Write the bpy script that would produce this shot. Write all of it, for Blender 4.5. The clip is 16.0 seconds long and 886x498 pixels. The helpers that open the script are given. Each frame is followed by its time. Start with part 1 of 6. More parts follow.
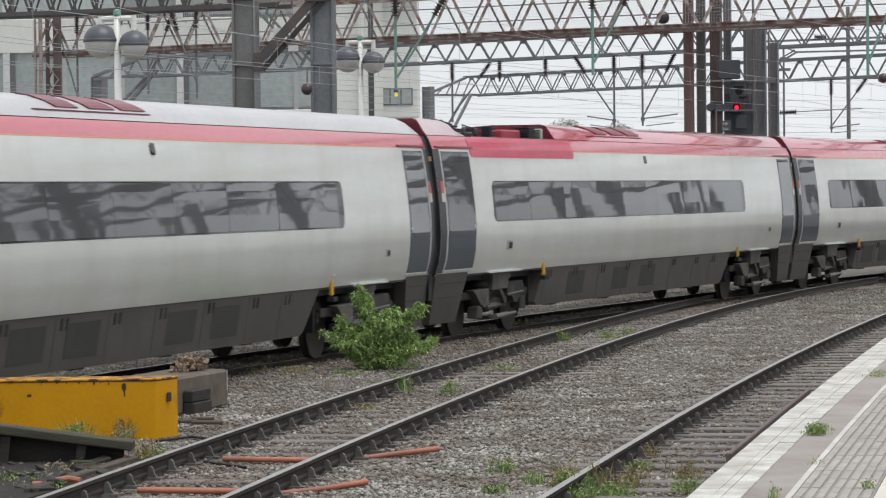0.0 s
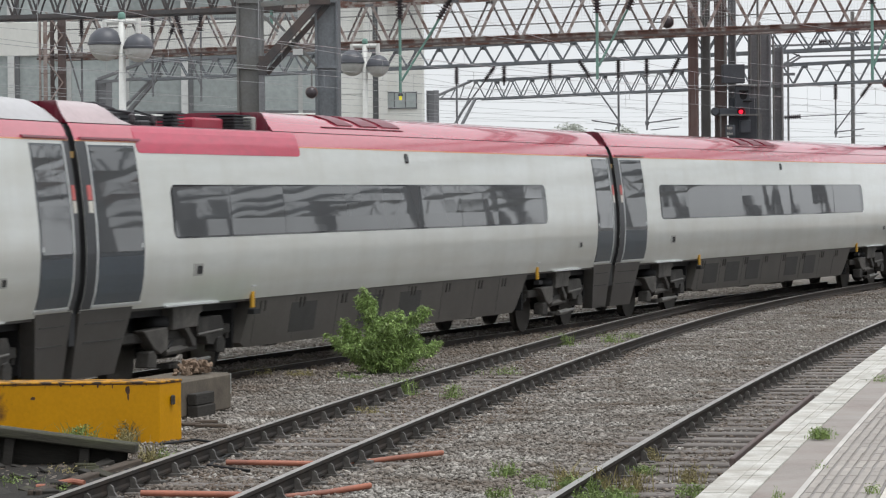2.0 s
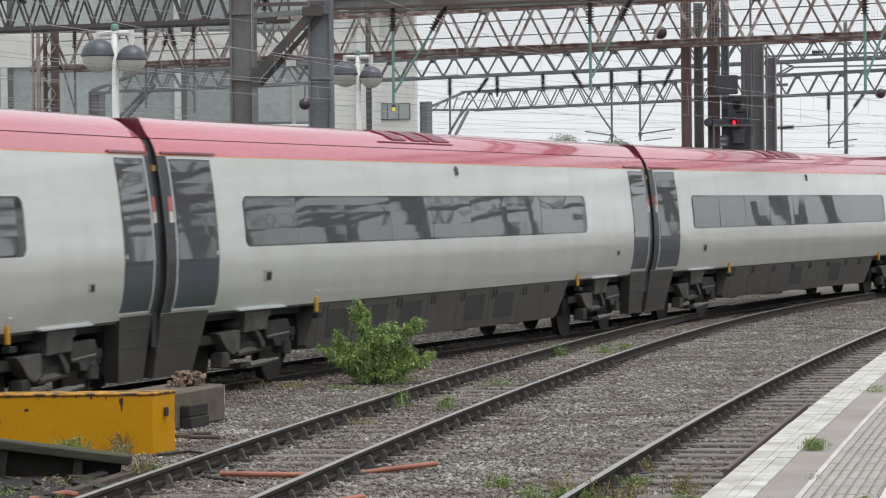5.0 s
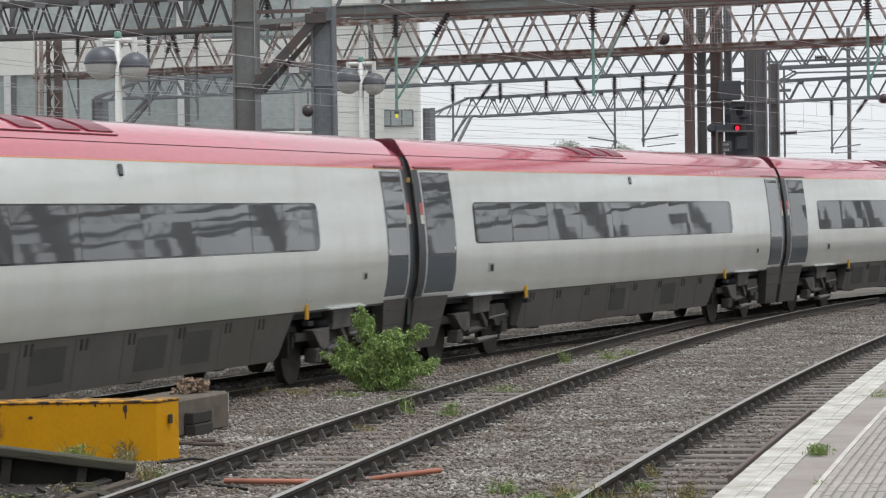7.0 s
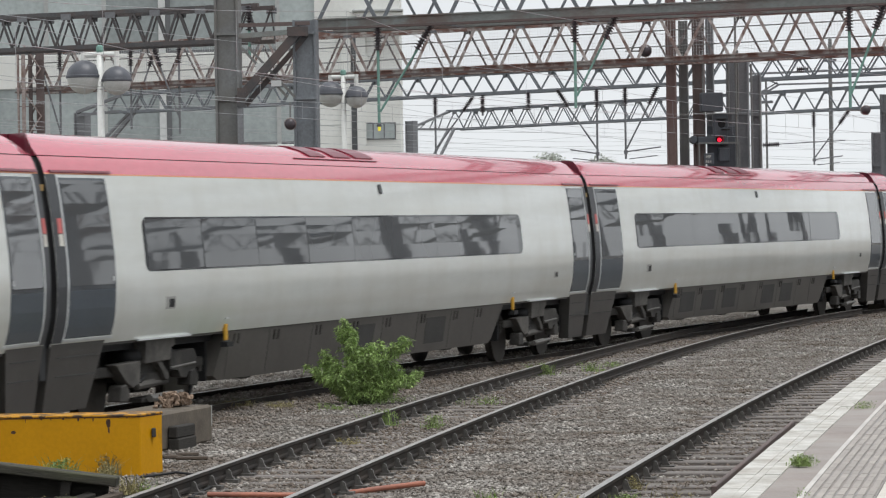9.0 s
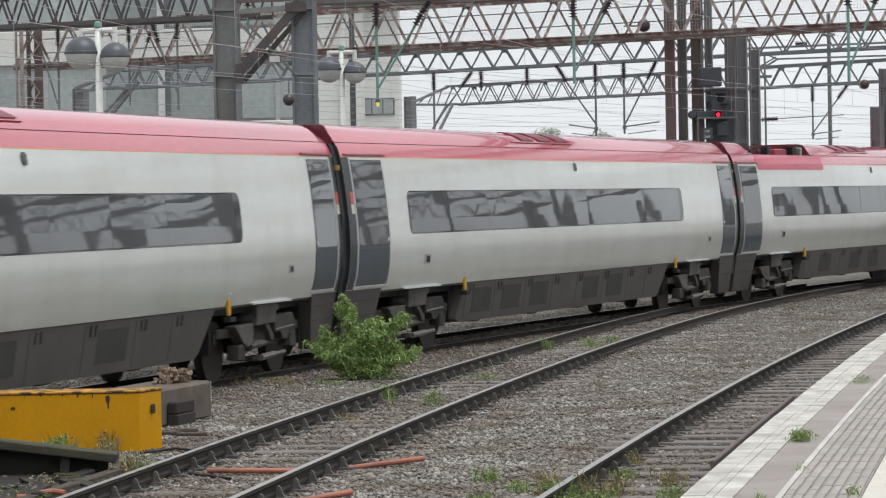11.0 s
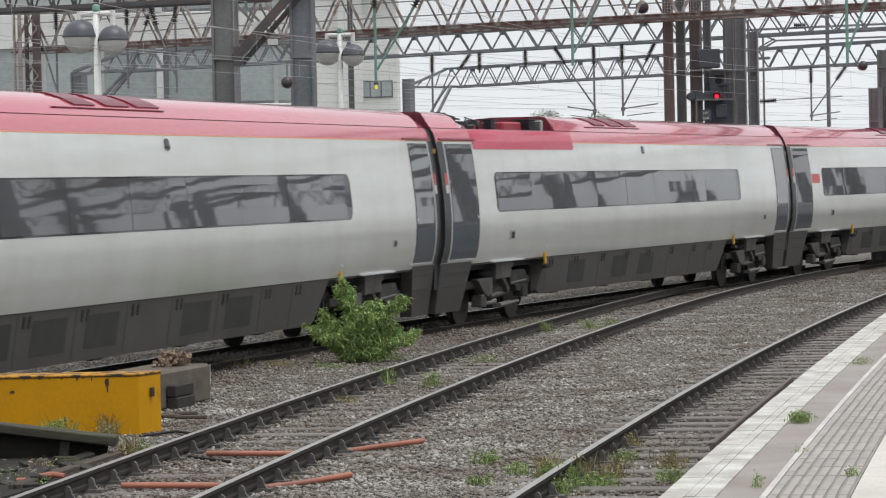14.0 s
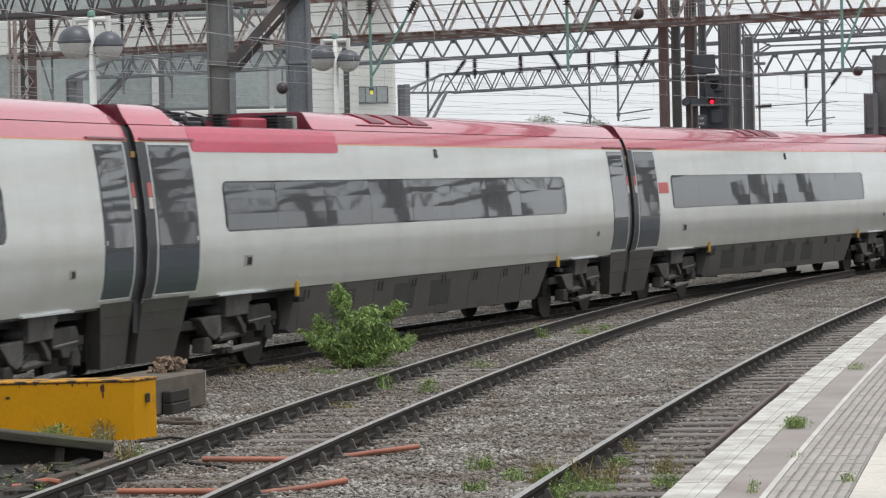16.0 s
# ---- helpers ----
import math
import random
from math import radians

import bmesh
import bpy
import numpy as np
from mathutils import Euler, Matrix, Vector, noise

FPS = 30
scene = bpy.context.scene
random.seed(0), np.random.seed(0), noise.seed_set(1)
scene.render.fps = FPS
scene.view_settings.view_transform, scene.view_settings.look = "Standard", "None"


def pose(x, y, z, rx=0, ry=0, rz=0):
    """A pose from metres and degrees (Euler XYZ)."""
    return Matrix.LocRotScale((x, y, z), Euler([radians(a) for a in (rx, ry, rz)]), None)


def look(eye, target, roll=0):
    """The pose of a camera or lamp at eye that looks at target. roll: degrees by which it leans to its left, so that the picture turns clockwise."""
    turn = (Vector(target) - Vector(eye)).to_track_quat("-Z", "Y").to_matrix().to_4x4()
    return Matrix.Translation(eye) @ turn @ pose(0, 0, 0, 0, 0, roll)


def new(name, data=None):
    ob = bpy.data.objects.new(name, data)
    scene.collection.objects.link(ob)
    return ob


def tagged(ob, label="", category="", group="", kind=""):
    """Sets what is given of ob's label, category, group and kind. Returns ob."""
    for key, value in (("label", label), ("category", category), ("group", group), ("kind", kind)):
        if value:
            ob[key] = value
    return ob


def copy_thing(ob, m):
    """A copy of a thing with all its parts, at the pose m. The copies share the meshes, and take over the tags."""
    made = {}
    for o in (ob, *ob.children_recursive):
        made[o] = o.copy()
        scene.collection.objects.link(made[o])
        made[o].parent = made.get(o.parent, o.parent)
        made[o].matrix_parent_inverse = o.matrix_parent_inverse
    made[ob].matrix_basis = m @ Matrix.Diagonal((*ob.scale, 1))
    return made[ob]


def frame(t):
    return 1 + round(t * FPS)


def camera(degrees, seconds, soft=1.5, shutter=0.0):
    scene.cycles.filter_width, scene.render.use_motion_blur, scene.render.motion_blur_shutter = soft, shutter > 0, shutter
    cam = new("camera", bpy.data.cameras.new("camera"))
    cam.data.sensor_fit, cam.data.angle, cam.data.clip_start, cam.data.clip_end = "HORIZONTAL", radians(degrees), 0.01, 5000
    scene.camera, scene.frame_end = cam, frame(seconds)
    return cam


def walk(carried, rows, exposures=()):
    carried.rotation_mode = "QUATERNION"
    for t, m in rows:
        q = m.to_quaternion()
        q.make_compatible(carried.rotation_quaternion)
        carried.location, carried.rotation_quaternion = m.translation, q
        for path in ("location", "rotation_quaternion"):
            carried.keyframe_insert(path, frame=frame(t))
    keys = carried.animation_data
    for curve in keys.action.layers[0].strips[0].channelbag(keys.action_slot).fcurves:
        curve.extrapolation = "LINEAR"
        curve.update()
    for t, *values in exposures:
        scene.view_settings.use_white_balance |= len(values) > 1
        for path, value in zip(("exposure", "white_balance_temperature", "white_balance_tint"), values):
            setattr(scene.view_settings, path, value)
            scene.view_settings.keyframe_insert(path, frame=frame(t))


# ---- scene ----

# ---------- camera ----------
EYE_Z = 2.456
cam = camera(16.99, 16.0, soft=1.2, shutter=0.4)
# seconds, tilt, turn, lean in degrees: a long lens held by hand on one spot
VIEW = [
    (0.0, -1.132, -0.003, -0.634), (0.5, -1.161, 0.020, -0.555), (1.0, -1.154, 0.007, -0.377),
    (1.5, -1.104, 0.024, -0.459), (2.0, -1.058, 0.074, -0.498), (2.5, -1.017, 0.078, -0.656),
    (3.0, -0.904, 0.068, -0.504), (3.5, -0.868, 0.009, -0.330), (4.0, -0.855, -0.053, -0.328),
    (6.5, -0.831, 0.046, -0.953), (7.0, -0.720, 0.011, -0.746), (7.5, -0.607, -0.002, -0.836),
    (8.0, -0.518, -0.032, -0.779), (8.5, -0.489, -0.152, -0.840), (9.0, -0.478, -0.323, -0.947),
    (11.5, -1.093, -0.327, -1.191), (12.0, -1.192, -0.297, -1.362), (12.5, -1.249, -0.288, -1.236),
    (13.0, -1.244, -0.324, -1.171), (13.5, -1.258, -0.342, -1.107), (14.0, -1.293, -0.353, -1.224),
    (14.5, -1.272, -0.379, -1.096), (15.0, -1.243, -0.402, -1.243), (15.5, -1.216, -0.421, -1.434),
    (16.0, -1.187, -0.443, -1.263),
]
walk(cam, [(t, pose(0, 0, EYE_Z, 90 + a, 0, b) @ pose(0, 0, 0, 0, 0, c)) for t, a, b, c in VIEW])

# ---------- light: a bright overcast sky ----------
world = bpy.data.worlds.new("overcast")
scene.world = world
world.use_nodes = True
wn = world.node_tree
wn.nodes.clear()
w_out = wn.nodes.new("ShaderNodeOutputWorld")
w_bg = wn.nodes.new("ShaderNodeBackground")
w_sky = wn.nodes.new("ShaderNodeTexSky")
w_sky.sky_type = "NISHITA"
w_sky.sun_disc = False
w_sky.sun_elevation, w_sky.sun_rotation = radians(71), radians(130)
w_mix = wn.nodes.new("ShaderNodeMix")
w_mix.data_type = "RGBA"
w_mix.inputs["Factor"].default_value = 0.96
# soft unevenness of the cloud cover, the same all over the sky
w_tc, w_cloud, w_ramp = wn.nodes.new("ShaderNodeTexCoord"), wn.nodes.new("ShaderNodeTexNoise"), wn.nodes.new("ShaderNodeMapRange")
w_cloud.inputs["Scale"].default_value, w_cloud.inputs["Detail"].default_value = 3.5, 5
w_ramp.inputs["From Min"].default_value, w_ramp.inputs["From Max"].default_value = 0.3, 0.7
w_ramp.inputs["To Min"].default_value, w_ramp.inputs["To Max"].default_value = 0.80, 1.12
w_vec = wn.nodes.new("ShaderNodeVectorMath")
w_vec.operation = "SCALE"
w_vec.inputs[0].default_value = (6.75, 7.0, 7.25)
wn.links.new(w_tc.outputs["Generated"], w_cloud.inputs["Vector"])
wn.links.new(w_cloud.outputs[0], w_ramp.inputs[0])
wn.links.new(w_ramp.outputs[0], w_vec.inputs["Scale"])
wn.links.new(w_vec.outputs[0], w_mix.inputs["B"])
w_bg.inputs["Strength"].default_value = 0.1
wn.links.new(w_sky.outputs[0], w_mix.inputs["A"])
wn.links.new(w_mix.outputs["Result"], w_bg.inputs["Color"])
wn.links.new(w_bg.outputs[0], w_out.inputs[0])
sun = new("sun", bpy.data.lights.new("sun", "SUN"))
sun.data.energy, sun.data.angle, sun.data.color = 1.5, radians(35), (1, 0.99, 0.975)
sun.matrix_world = look((24, 10, 90), (0, 30, 0))
scene.view_settings.exposure = 0.39


# ---------- materials ----------
def mat(name, color, rough=0.6, metal=0.0, var=0.15, scale=6.0, fine=60.0, bump=0.0, second=None, amount=0.5, edge=0.15,
        coat=0.0, spread="noise", stretch=(1, 1, 1), rand=0.0, island=False):
    """Principled surface with two scales of variation; second: a stain or wear colour over part of it."""
    m = bpy.data.materials.new(name)
    m.use_nodes = True
    nt = m.node_tree
    b = nt.nodes["Principled BSDF"]
    b.inputs["Roughness"].default_value = rough
    b.inputs["Metallic"].default_value = metal
    b.inputs["Coat Weight"].default_value = coat
    b.inputs["Coat Roughness"].default_value = 0.12
    tc = nt.nodes.new("ShaderNodeTexCoord")
    mp = nt.nodes.new("ShaderNodeMapping")
    mp.inputs["Scale"].default_value = stretch
    nt.links.new(tc.outputs["Object"], mp.inputs[0])
    big, small = nt.nodes.new("ShaderNodeTexNoise"), nt.nodes.new("ShaderNodeTexNoise")
    big.inputs["Scale"].default_value, small.inputs["Scale"].default_value = scale, fine
    big.inputs["Detail"].default_value, small.inputs["Detail"].default_value = 4, 3
    for n in (big, small):
        nt.links.new(mp.outputs[0], n.inputs["Vector"])
    add = nt.nodes.new("ShaderNodeMath")
    add.operation = "ADD"
    nt.links.new(big.outputs[0], add.inputs[0])
    nt.links.new(small.outputs[0], add.inputs[1])
    rng = nt.nodes.new("ShaderNodeMapRange")
    rng.inputs["From Min"].default_value, rng.inputs["From Max"].default_value = 0.7, 1.3
    rng.inputs["To Min"].default_value, rng.inputs["To Max"].default_value = 1 - var, 1 + var
    nt.links.new(add.outputs[0], rng.inputs[0])
    value = rng.outputs[0]
    if rand:
        if island:
            info = nt.nodes.new("ShaderNodeNewGeometry").outputs["Random Per Island"]
        else:
            info = nt.nodes.new("ShaderNodeObjectInfo").outputs["Random"]
        r2 = nt.nodes.new("ShaderNodeMapRange")
        r2.inputs["To Min"].default_value, r2.inputs["To Max"].default_value = 1 - rand, 1 + rand
        nt.links.new(info, r2.inputs[0])
        mul = nt.nodes.new("ShaderNodeMath")
        mul.operation = "MULTIPLY"
        nt.links.new(value, mul.inputs[0])
        nt.links.new(r2.outputs[0], mul.inputs[1])
        value = mul.outputs[0]
    sc = nt.nodes.new("ShaderNodeVectorMath")
    sc.operation = "SCALE"
    sc.inputs[0].default_value = color
    nt.links.new(value, sc.inputs["Scale"])
    col = sc.outputs[0]
    if second:
        st = nt.nodes.new("ShaderNodeTexNoise")
        st.inputs["Scale"].default_value, st.inputs["Detail"].default_value = scale * 0.7, 8
        st.inputs["Roughness"].default_value = 0.65
        nt.links.new(mp.outputs[0], st.inputs["Vector"])
        sr = nt.nodes.new("ShaderNodeMapRange")
        sr.inputs["From Min"].default_value, sr.inputs["From Max"].default_value = 0.65 - amount * 0.3 - edge, 0.65 - amount * 0.3 + edge
        nt.links.new(st.outputs[0], sr.inputs[0])
        mx = nt.nodes.new("ShaderNodeMix")
        mx.data_type = "RGBA"
        nt.links.new(sr.outputs[0], mx.inputs["Factor"])
        nt.links.new(col, mx.inputs["A"])
        mx.inputs["B"].default_value = (*second, 1)
        col = mx.outputs["Result"]
    nt.links.new(col, b.inputs["Base Color"])
    if bump:
        bp = nt.nodes.new("ShaderNodeBump")
        bp.inputs["Strength"].default_value, bp.inputs["Distance"].default_value = 0.6, bump
        nt.links.new(add.outputs[0], bp.inputs["Height"])
        nt.links.new(bp.outputs[0], b.inputs["Normal"])
    return m


def glow(name, color, strength):
    m = bpy.data.materials.new(name)
    m.use_nodes = True
    b = m.node_tree.nodes["Principled BSDF"]
    b.inputs["Base Color"].default_value = (*color, 1)
    b.inputs["Emission Color"].default_value = (*color, 1)
    b.inputs["Emission Strength"].default_value = strength
    return m


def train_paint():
    """Silver white paint with a clear coat, rain streaks and broad olive tones all over the side."""
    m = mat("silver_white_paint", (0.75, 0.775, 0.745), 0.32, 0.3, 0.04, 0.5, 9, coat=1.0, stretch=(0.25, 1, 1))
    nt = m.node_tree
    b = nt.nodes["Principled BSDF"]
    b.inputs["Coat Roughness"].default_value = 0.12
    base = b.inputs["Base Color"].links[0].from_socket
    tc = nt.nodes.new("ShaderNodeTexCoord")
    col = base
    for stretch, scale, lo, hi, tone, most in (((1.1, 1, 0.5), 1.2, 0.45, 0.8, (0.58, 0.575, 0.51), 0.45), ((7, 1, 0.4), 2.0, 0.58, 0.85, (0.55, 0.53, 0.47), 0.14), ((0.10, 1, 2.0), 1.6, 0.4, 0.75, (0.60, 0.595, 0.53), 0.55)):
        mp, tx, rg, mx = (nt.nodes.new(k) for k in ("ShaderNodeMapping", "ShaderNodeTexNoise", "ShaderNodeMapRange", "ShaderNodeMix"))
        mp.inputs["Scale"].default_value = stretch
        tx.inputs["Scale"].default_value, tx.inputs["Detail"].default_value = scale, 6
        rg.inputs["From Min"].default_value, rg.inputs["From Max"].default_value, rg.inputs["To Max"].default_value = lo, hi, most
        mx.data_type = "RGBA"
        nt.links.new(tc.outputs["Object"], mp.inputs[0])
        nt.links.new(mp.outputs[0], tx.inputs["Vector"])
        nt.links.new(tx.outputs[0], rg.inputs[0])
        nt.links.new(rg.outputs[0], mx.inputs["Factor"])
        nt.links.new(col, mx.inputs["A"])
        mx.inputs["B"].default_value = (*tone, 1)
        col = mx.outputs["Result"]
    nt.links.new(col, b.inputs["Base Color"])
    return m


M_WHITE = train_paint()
M_RED = mat("red_paint", (0.60, 0.06, 0.11), 0.2, 0.0, 0.12, 0.8, 12, second=(0.52, 0.12, 0.16), amount=0.2, edge=0.3, coat=1.0, stretch=(0.3, 1, 1))
M_RED.node_tree.nodes["Principled BSDF"].inputs["Coat Roughness"].default_value = 0.05
M_CANT = mat("cantrail_red_paint", (0.58, 0.085, 0.125), 0.25, 0.0, 0.08, 0.8, 12, coat=1.0, stretch=(0.3, 1, 1))
M_CAP = mat("pink_grey_paint", (0.52, 0.40, 0.41), 0.35, 0.0, 0.1, 0.8, 12, coat=0.5)
M_GREYROOF = mat("grey_roof_paint", (0.50, 0.49, 0.50), 0.4, 0.0, 0.08, 0.8, 12, coat=0.2)
# maroon trim; on upright roof ends it is red darkened for missing sky sheen
M_MAROON = mat("maroon_and_shaded_red", (0.17, 0.012, 0.03), 0.35, 0.0, 0.15, 2, 20, coat=0.2)
M_PATCH = mat("bright_red_band", (0.56, 0.035, 0.09), 0.35, 0.0, 0.12, 0.8, 12, coat=0.6, stretch=(0.3, 1, 1))
M_PILLAR = mat("dark_end_pillar", (0.045, 0.048, 0.053), 0.4, 0.0, 0.15, 2, 20)
M_DEEPRED = mat("deep_red_paint", (0.36, 0.028, 0.055), 0.4, 0.0, 0.12, 2, 20)
M_ORANGE = mat("orange_line", (0.72, 0.30, 0.16), 0.4, var=0.05)
M_DOOR = mat("charcoal_paint", (0.055, 0.065, 0.075), 0.25, 0.0, 0.1, 1.5, 20, coat=0.4)
M_DOORLOW = mat("slate_paint", (0.06, 0.075, 0.09), 0.3, 0.0, 0.12, 1.5, 20, coat=0.3)
M_SILVER = mat("silver_trim", (0.6, 0.62, 0.62), 0.35, 0.3, 0.05)
M_GLASS = mat("tinted_glass", (0.085, 0.089, 0.093), 0.025, 0.0, 0.1, 0.6, 1.3, 0.004)
for n_ in M_GLASS.node_tree.nodes:
    if n_.type == "TEX_NOISE":
        n_.inputs["Detail"].default_value = 0
M_GLASS.node_tree.nodes["Principled BSDF"].inputs["IOR"].default_value = 1.75
M_BELLOWS = mat("grey_bellows", (0.03, 0.031, 0.033), 0.7, 0.0, 0.2, 5, 40, 0.004)
M_BAND = mat("window_band_black", (0.032, 0.034, 0.037), 0.05, 0.0, 0.1, 3, 30)
M_RUBBER = mat("black_rubber", (0.012, 0.012, 0.013), 0.7, 0.0, 0.2, 5, 40, 0.004)
M_SKIRT = mat("grimy_grey_paint", (0.104, 0.096, 0.088), 0.55, 0.0, 0.18, 1.2, 18, 0.002, second=(0.06, 0.055, 0.048), amount=0.6, edge=0.3)
M_VALANCE = mat("dark_valance_paint", (0.075, 0.073, 0.07), 0.45, 0.0, 0.2, 1.5, 18, 0.002, second=(0.05, 0.045, 0.04), amount=0.5, edge=0.25, coat=0.2)
M_VENT = mat("grimy_dark_grille", (0.045, 0.044, 0.042), 0.7, 0.0, 0.2, 3, 40, 0.004)
M_BOGIE = mat("grimy_steel", (0.022, 0.02, 0.018), 0.65, 0.1, 0.3, 3, 30, 0.004, second=(0.07, 0.065, 0.058), amount=0.4, edge=0.12)
M_PLATE = mat("dusty_bogie_plate", (0.105, 0.098, 0.088), 0.7, 0.0, 0.25, 4, 30, 0.003, second=(0.05, 0.046, 0.042), amount=0.45, edge=0.12)
M_HATCH = mat("grey_hatch_paint", (0.34, 0.34, 0.32), 0.5, var=0.1)
M_DAMPER = mat("worn_grey_metal", (0.15, 0.145, 0.135), 0.5, 0.3, 0.25, 5, 40)
M_WHEEL = mat("wheel_steel", (0.05, 0.045, 0.04), 0.5, 0.6, 0.2, 5, 40)
M_YELLOW = mat("yellow_paint_small", (0.55, 0.30, 0.025), 0.5, var=0.1)
M_AMBER = mat("dull_amber_label", (0.36, 0.23, 0.08), 0.5, var=0.1)
M_REDSIGN = mat("red_sign", (0.55, 0.13, 0.12), 0.5, var=0.1)
M_PALE = mat("pale_label", (0.6, 0.58, 0.52), 0.5, var=0.1)
M_PANTO = mat("pantograph_dark_steel", (0.05, 0.05, 0.055), 0.5, 0.4, 0.2, 6, 40)
M_BALLAST = mat("ballast_bed", (0.20, 0.185, 0.165), 0.9, 0.0, 0.35, 3.0, 38, 0.05, second=(0.13, 0.11, 0.09), amount=0.45)
M_STONE = mat("ballast_stone", (0.34, 0.32, 0.293), 0.8, 0.0, 0.2, 1.3, 30, 0.004, second=(0.165, 0.135, 0.11), amount=0.5, edge=0.12, rand=0.55, island=True)
M_STONEDARK = mat("grimy_ballast_stone", (0.235, 0.207, 0.18), 0.85, 0.0, 0.2, 1.0, 30, 0.004, second=(0.13, 0.095, 0.07), amount=0.5, rand=0.6, island=True)
M_RAILSIDE = mat("rusty_rail", (0.034, 0.031, 0.029), 0.75, 0.0, 0.3, 4, 40, 0.003, second=(0.05, 0.038, 0.03), amount=0.3)
M_RAILSIDE.node_tree.nodes["Principled BSDF"].inputs["Specular IOR Level"].default_value = 0.2
M_RAILTOP = mat("worn_rail_head", (0.40, 0.38, 0.36), 0.35, 0.7, 0.15, 3, 50)
M_CHAIR = mat("rusty_iron_chair", (0.115, 0.108, 0.10), 0.6, 0.2, 0.3, 6, 40, 0.004, rand=0.2)
M_SLEEPER = mat("weathered_sleeper", (0.215, 0.198, 0.19), 0.85, 0.0, 0.25, 3, 40, 0.006, second=(0.14, 0.12, 0.105), amount=0.5, stretch=(0.4, 3, 3), rand=0.25)
M_COPING = mat("worn_white_coping", (0.56, 0.55, 0.515), 0.8, 0.0, 0.2, 5, 60, 0.006, second=(0.36, 0.335, 0.295), amount=0.42, edge=0.12, rand=0.02)
M_TARMAC = mat("platform_tarmac", (0.25, 0.21, 0.19), 0.85, 0.0, 0.2, 1.6, 60, 0.004, second=(0.34, 0.32, 0.30), amount=0.4, edge=0.2)
M_TACTILE = mat("tactile_slab", (0.225, 0.203, 0.185), 0.7, 0.0, 0.12, 2.0, 40, 0.003, second=(0.27, 0.26, 0.25), amount=0.35, rand=0.12)
M_RIB = mat("tactile_rib", (0.365, 0.33, 0.30), 0.75, 0.0, 0.14, 3.0, 50, 0.003, second=(0.32, 0.295, 0.27), amount=0.4, rand=0.12)
M_KERB = mat("pale_edging", (0.53, 0.505, 0.475), 0.75, 0.0, 0.12, 2, 40, 0.003, rand=0.08)
M_PAVER = mat("buff_paving", (0.57, 0.535, 0.48), 0.8, 0.0, 0.12, 2, 40, 0.003, rand=0.08)
M_WALL = mat("platform_wall_brick", (0.13, 0.10, 0.09), 0.85, 0.0, 0.25, 3, 30, 0.01)
M_BOX = mat("chipped_yellow_paint", (0.585, 0.28, 0.002), 0.5, 0.0, 0.07, 2.2, 25, 0.002, second=(0.16, 0.075, 0.02), amount=0.02, edge=0.05)
M_BOX.node_tree.nodes["Principled BSDF"].inputs["Specular IOR Level"].default_value = 0.25
M_BOXRIM = mat("chipped_yellow_edge", (0.57, 0.265, 0.002), 0.5, 0.0, 0.1, 9, 25, 0.002, second=(0.05, 0.03, 0.015), amount=0.45, edge=0.04)
M_CONC = mat("stained_concrete", (0.175, 0.148, 0.115), 0.85, 0.0, 0.25, 3.5, 30, 0.008, second=(0.085, 0.07, 0.055), amount=0.6, edge=0.22)
M_RUBBLEDARK = mat("dark_rust", (0.07, 0.035, 0.02), 0.85, 0.0, 0.3, 8, 40)
M_RUBBLE = mat("brown_rubble", (0.25, 0.18, 0.13), 0.9, 0.0, 0.3, 6, 40, 0.01)
M_TIMBER = mat("dark_rotten_timber", (0.03, 0.027, 0.023), 0.85, 0.0, 0.3, 3, 30, 0.008, stretch=(0.3, 2, 2))
M_TIMBERTOP = mat("weathered_dark_timber", (0.045, 0.04, 0.034), 0.9, 0.0, 0.35, 3, 30, 0.012, second=(0.085, 0.09, 0.05), amount=0.4, edge=0.12, stretch=(0.3, 2, 2))
M_BROWNTIMBER = mat("old_brown_timber", (0.065, 0.05, 0.04), 0.9, 0.0, 0.35, 3, 30, 0.01, second=(0.11, 0.085, 0.065), amount=0.35, stretch=(0.3, 2, 2))
M_SOIL = mat("dark_soil_with_shade", (0.02, 0.017, 0.014), 0.9, 0.0, 0.4, 4, 40, 0.02)
M_PIPE = mat("orange_plastic", (0.42, 0.15, 0.09), 0.5, 0.0, 0.15, 3, 30, 0.001, second=(0.22, 0.09, 0.065), amount=0.4, edge=0.2)
# far steel and rust colours from here are paled, distance haze put into them
M_STEEL = mat("weathered_grey_steel", (0.19, 0.195, 0.195), 0.6, 0.2, 0.2, 1.5, 20, 0.003, second=(0.155, 0.15, 0.135), amount=0.4)
M_DARKSTEEL = mat("dark_steel", (0.195, 0.20, 0.21), 0.6, 0.2, 0.2, 1.5, 20, 0.002)
M_RUST = mat("rusty_flaking_steel", (0.19, 0.105, 0.085), 0.75, 0.1, 0.25, 3.0, 26, 0.004, second=(0.40, 0.37, 0.35), amount=0.45, edge=0.06)
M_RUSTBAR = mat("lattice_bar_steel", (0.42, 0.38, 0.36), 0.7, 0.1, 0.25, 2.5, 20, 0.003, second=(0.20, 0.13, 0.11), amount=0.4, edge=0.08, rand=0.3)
# rear bars: darker copy of the lattice bar, their shade put into the colour
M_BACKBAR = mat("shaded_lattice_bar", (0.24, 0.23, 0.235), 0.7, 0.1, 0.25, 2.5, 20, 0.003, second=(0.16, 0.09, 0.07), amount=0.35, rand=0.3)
M_BLUESTEEL = mat("blue_grey_steel", (0.175, 0.19, 0.205), 0.6, 0.15, 0.2, 1.5, 20, 0.002, rand=0.15)
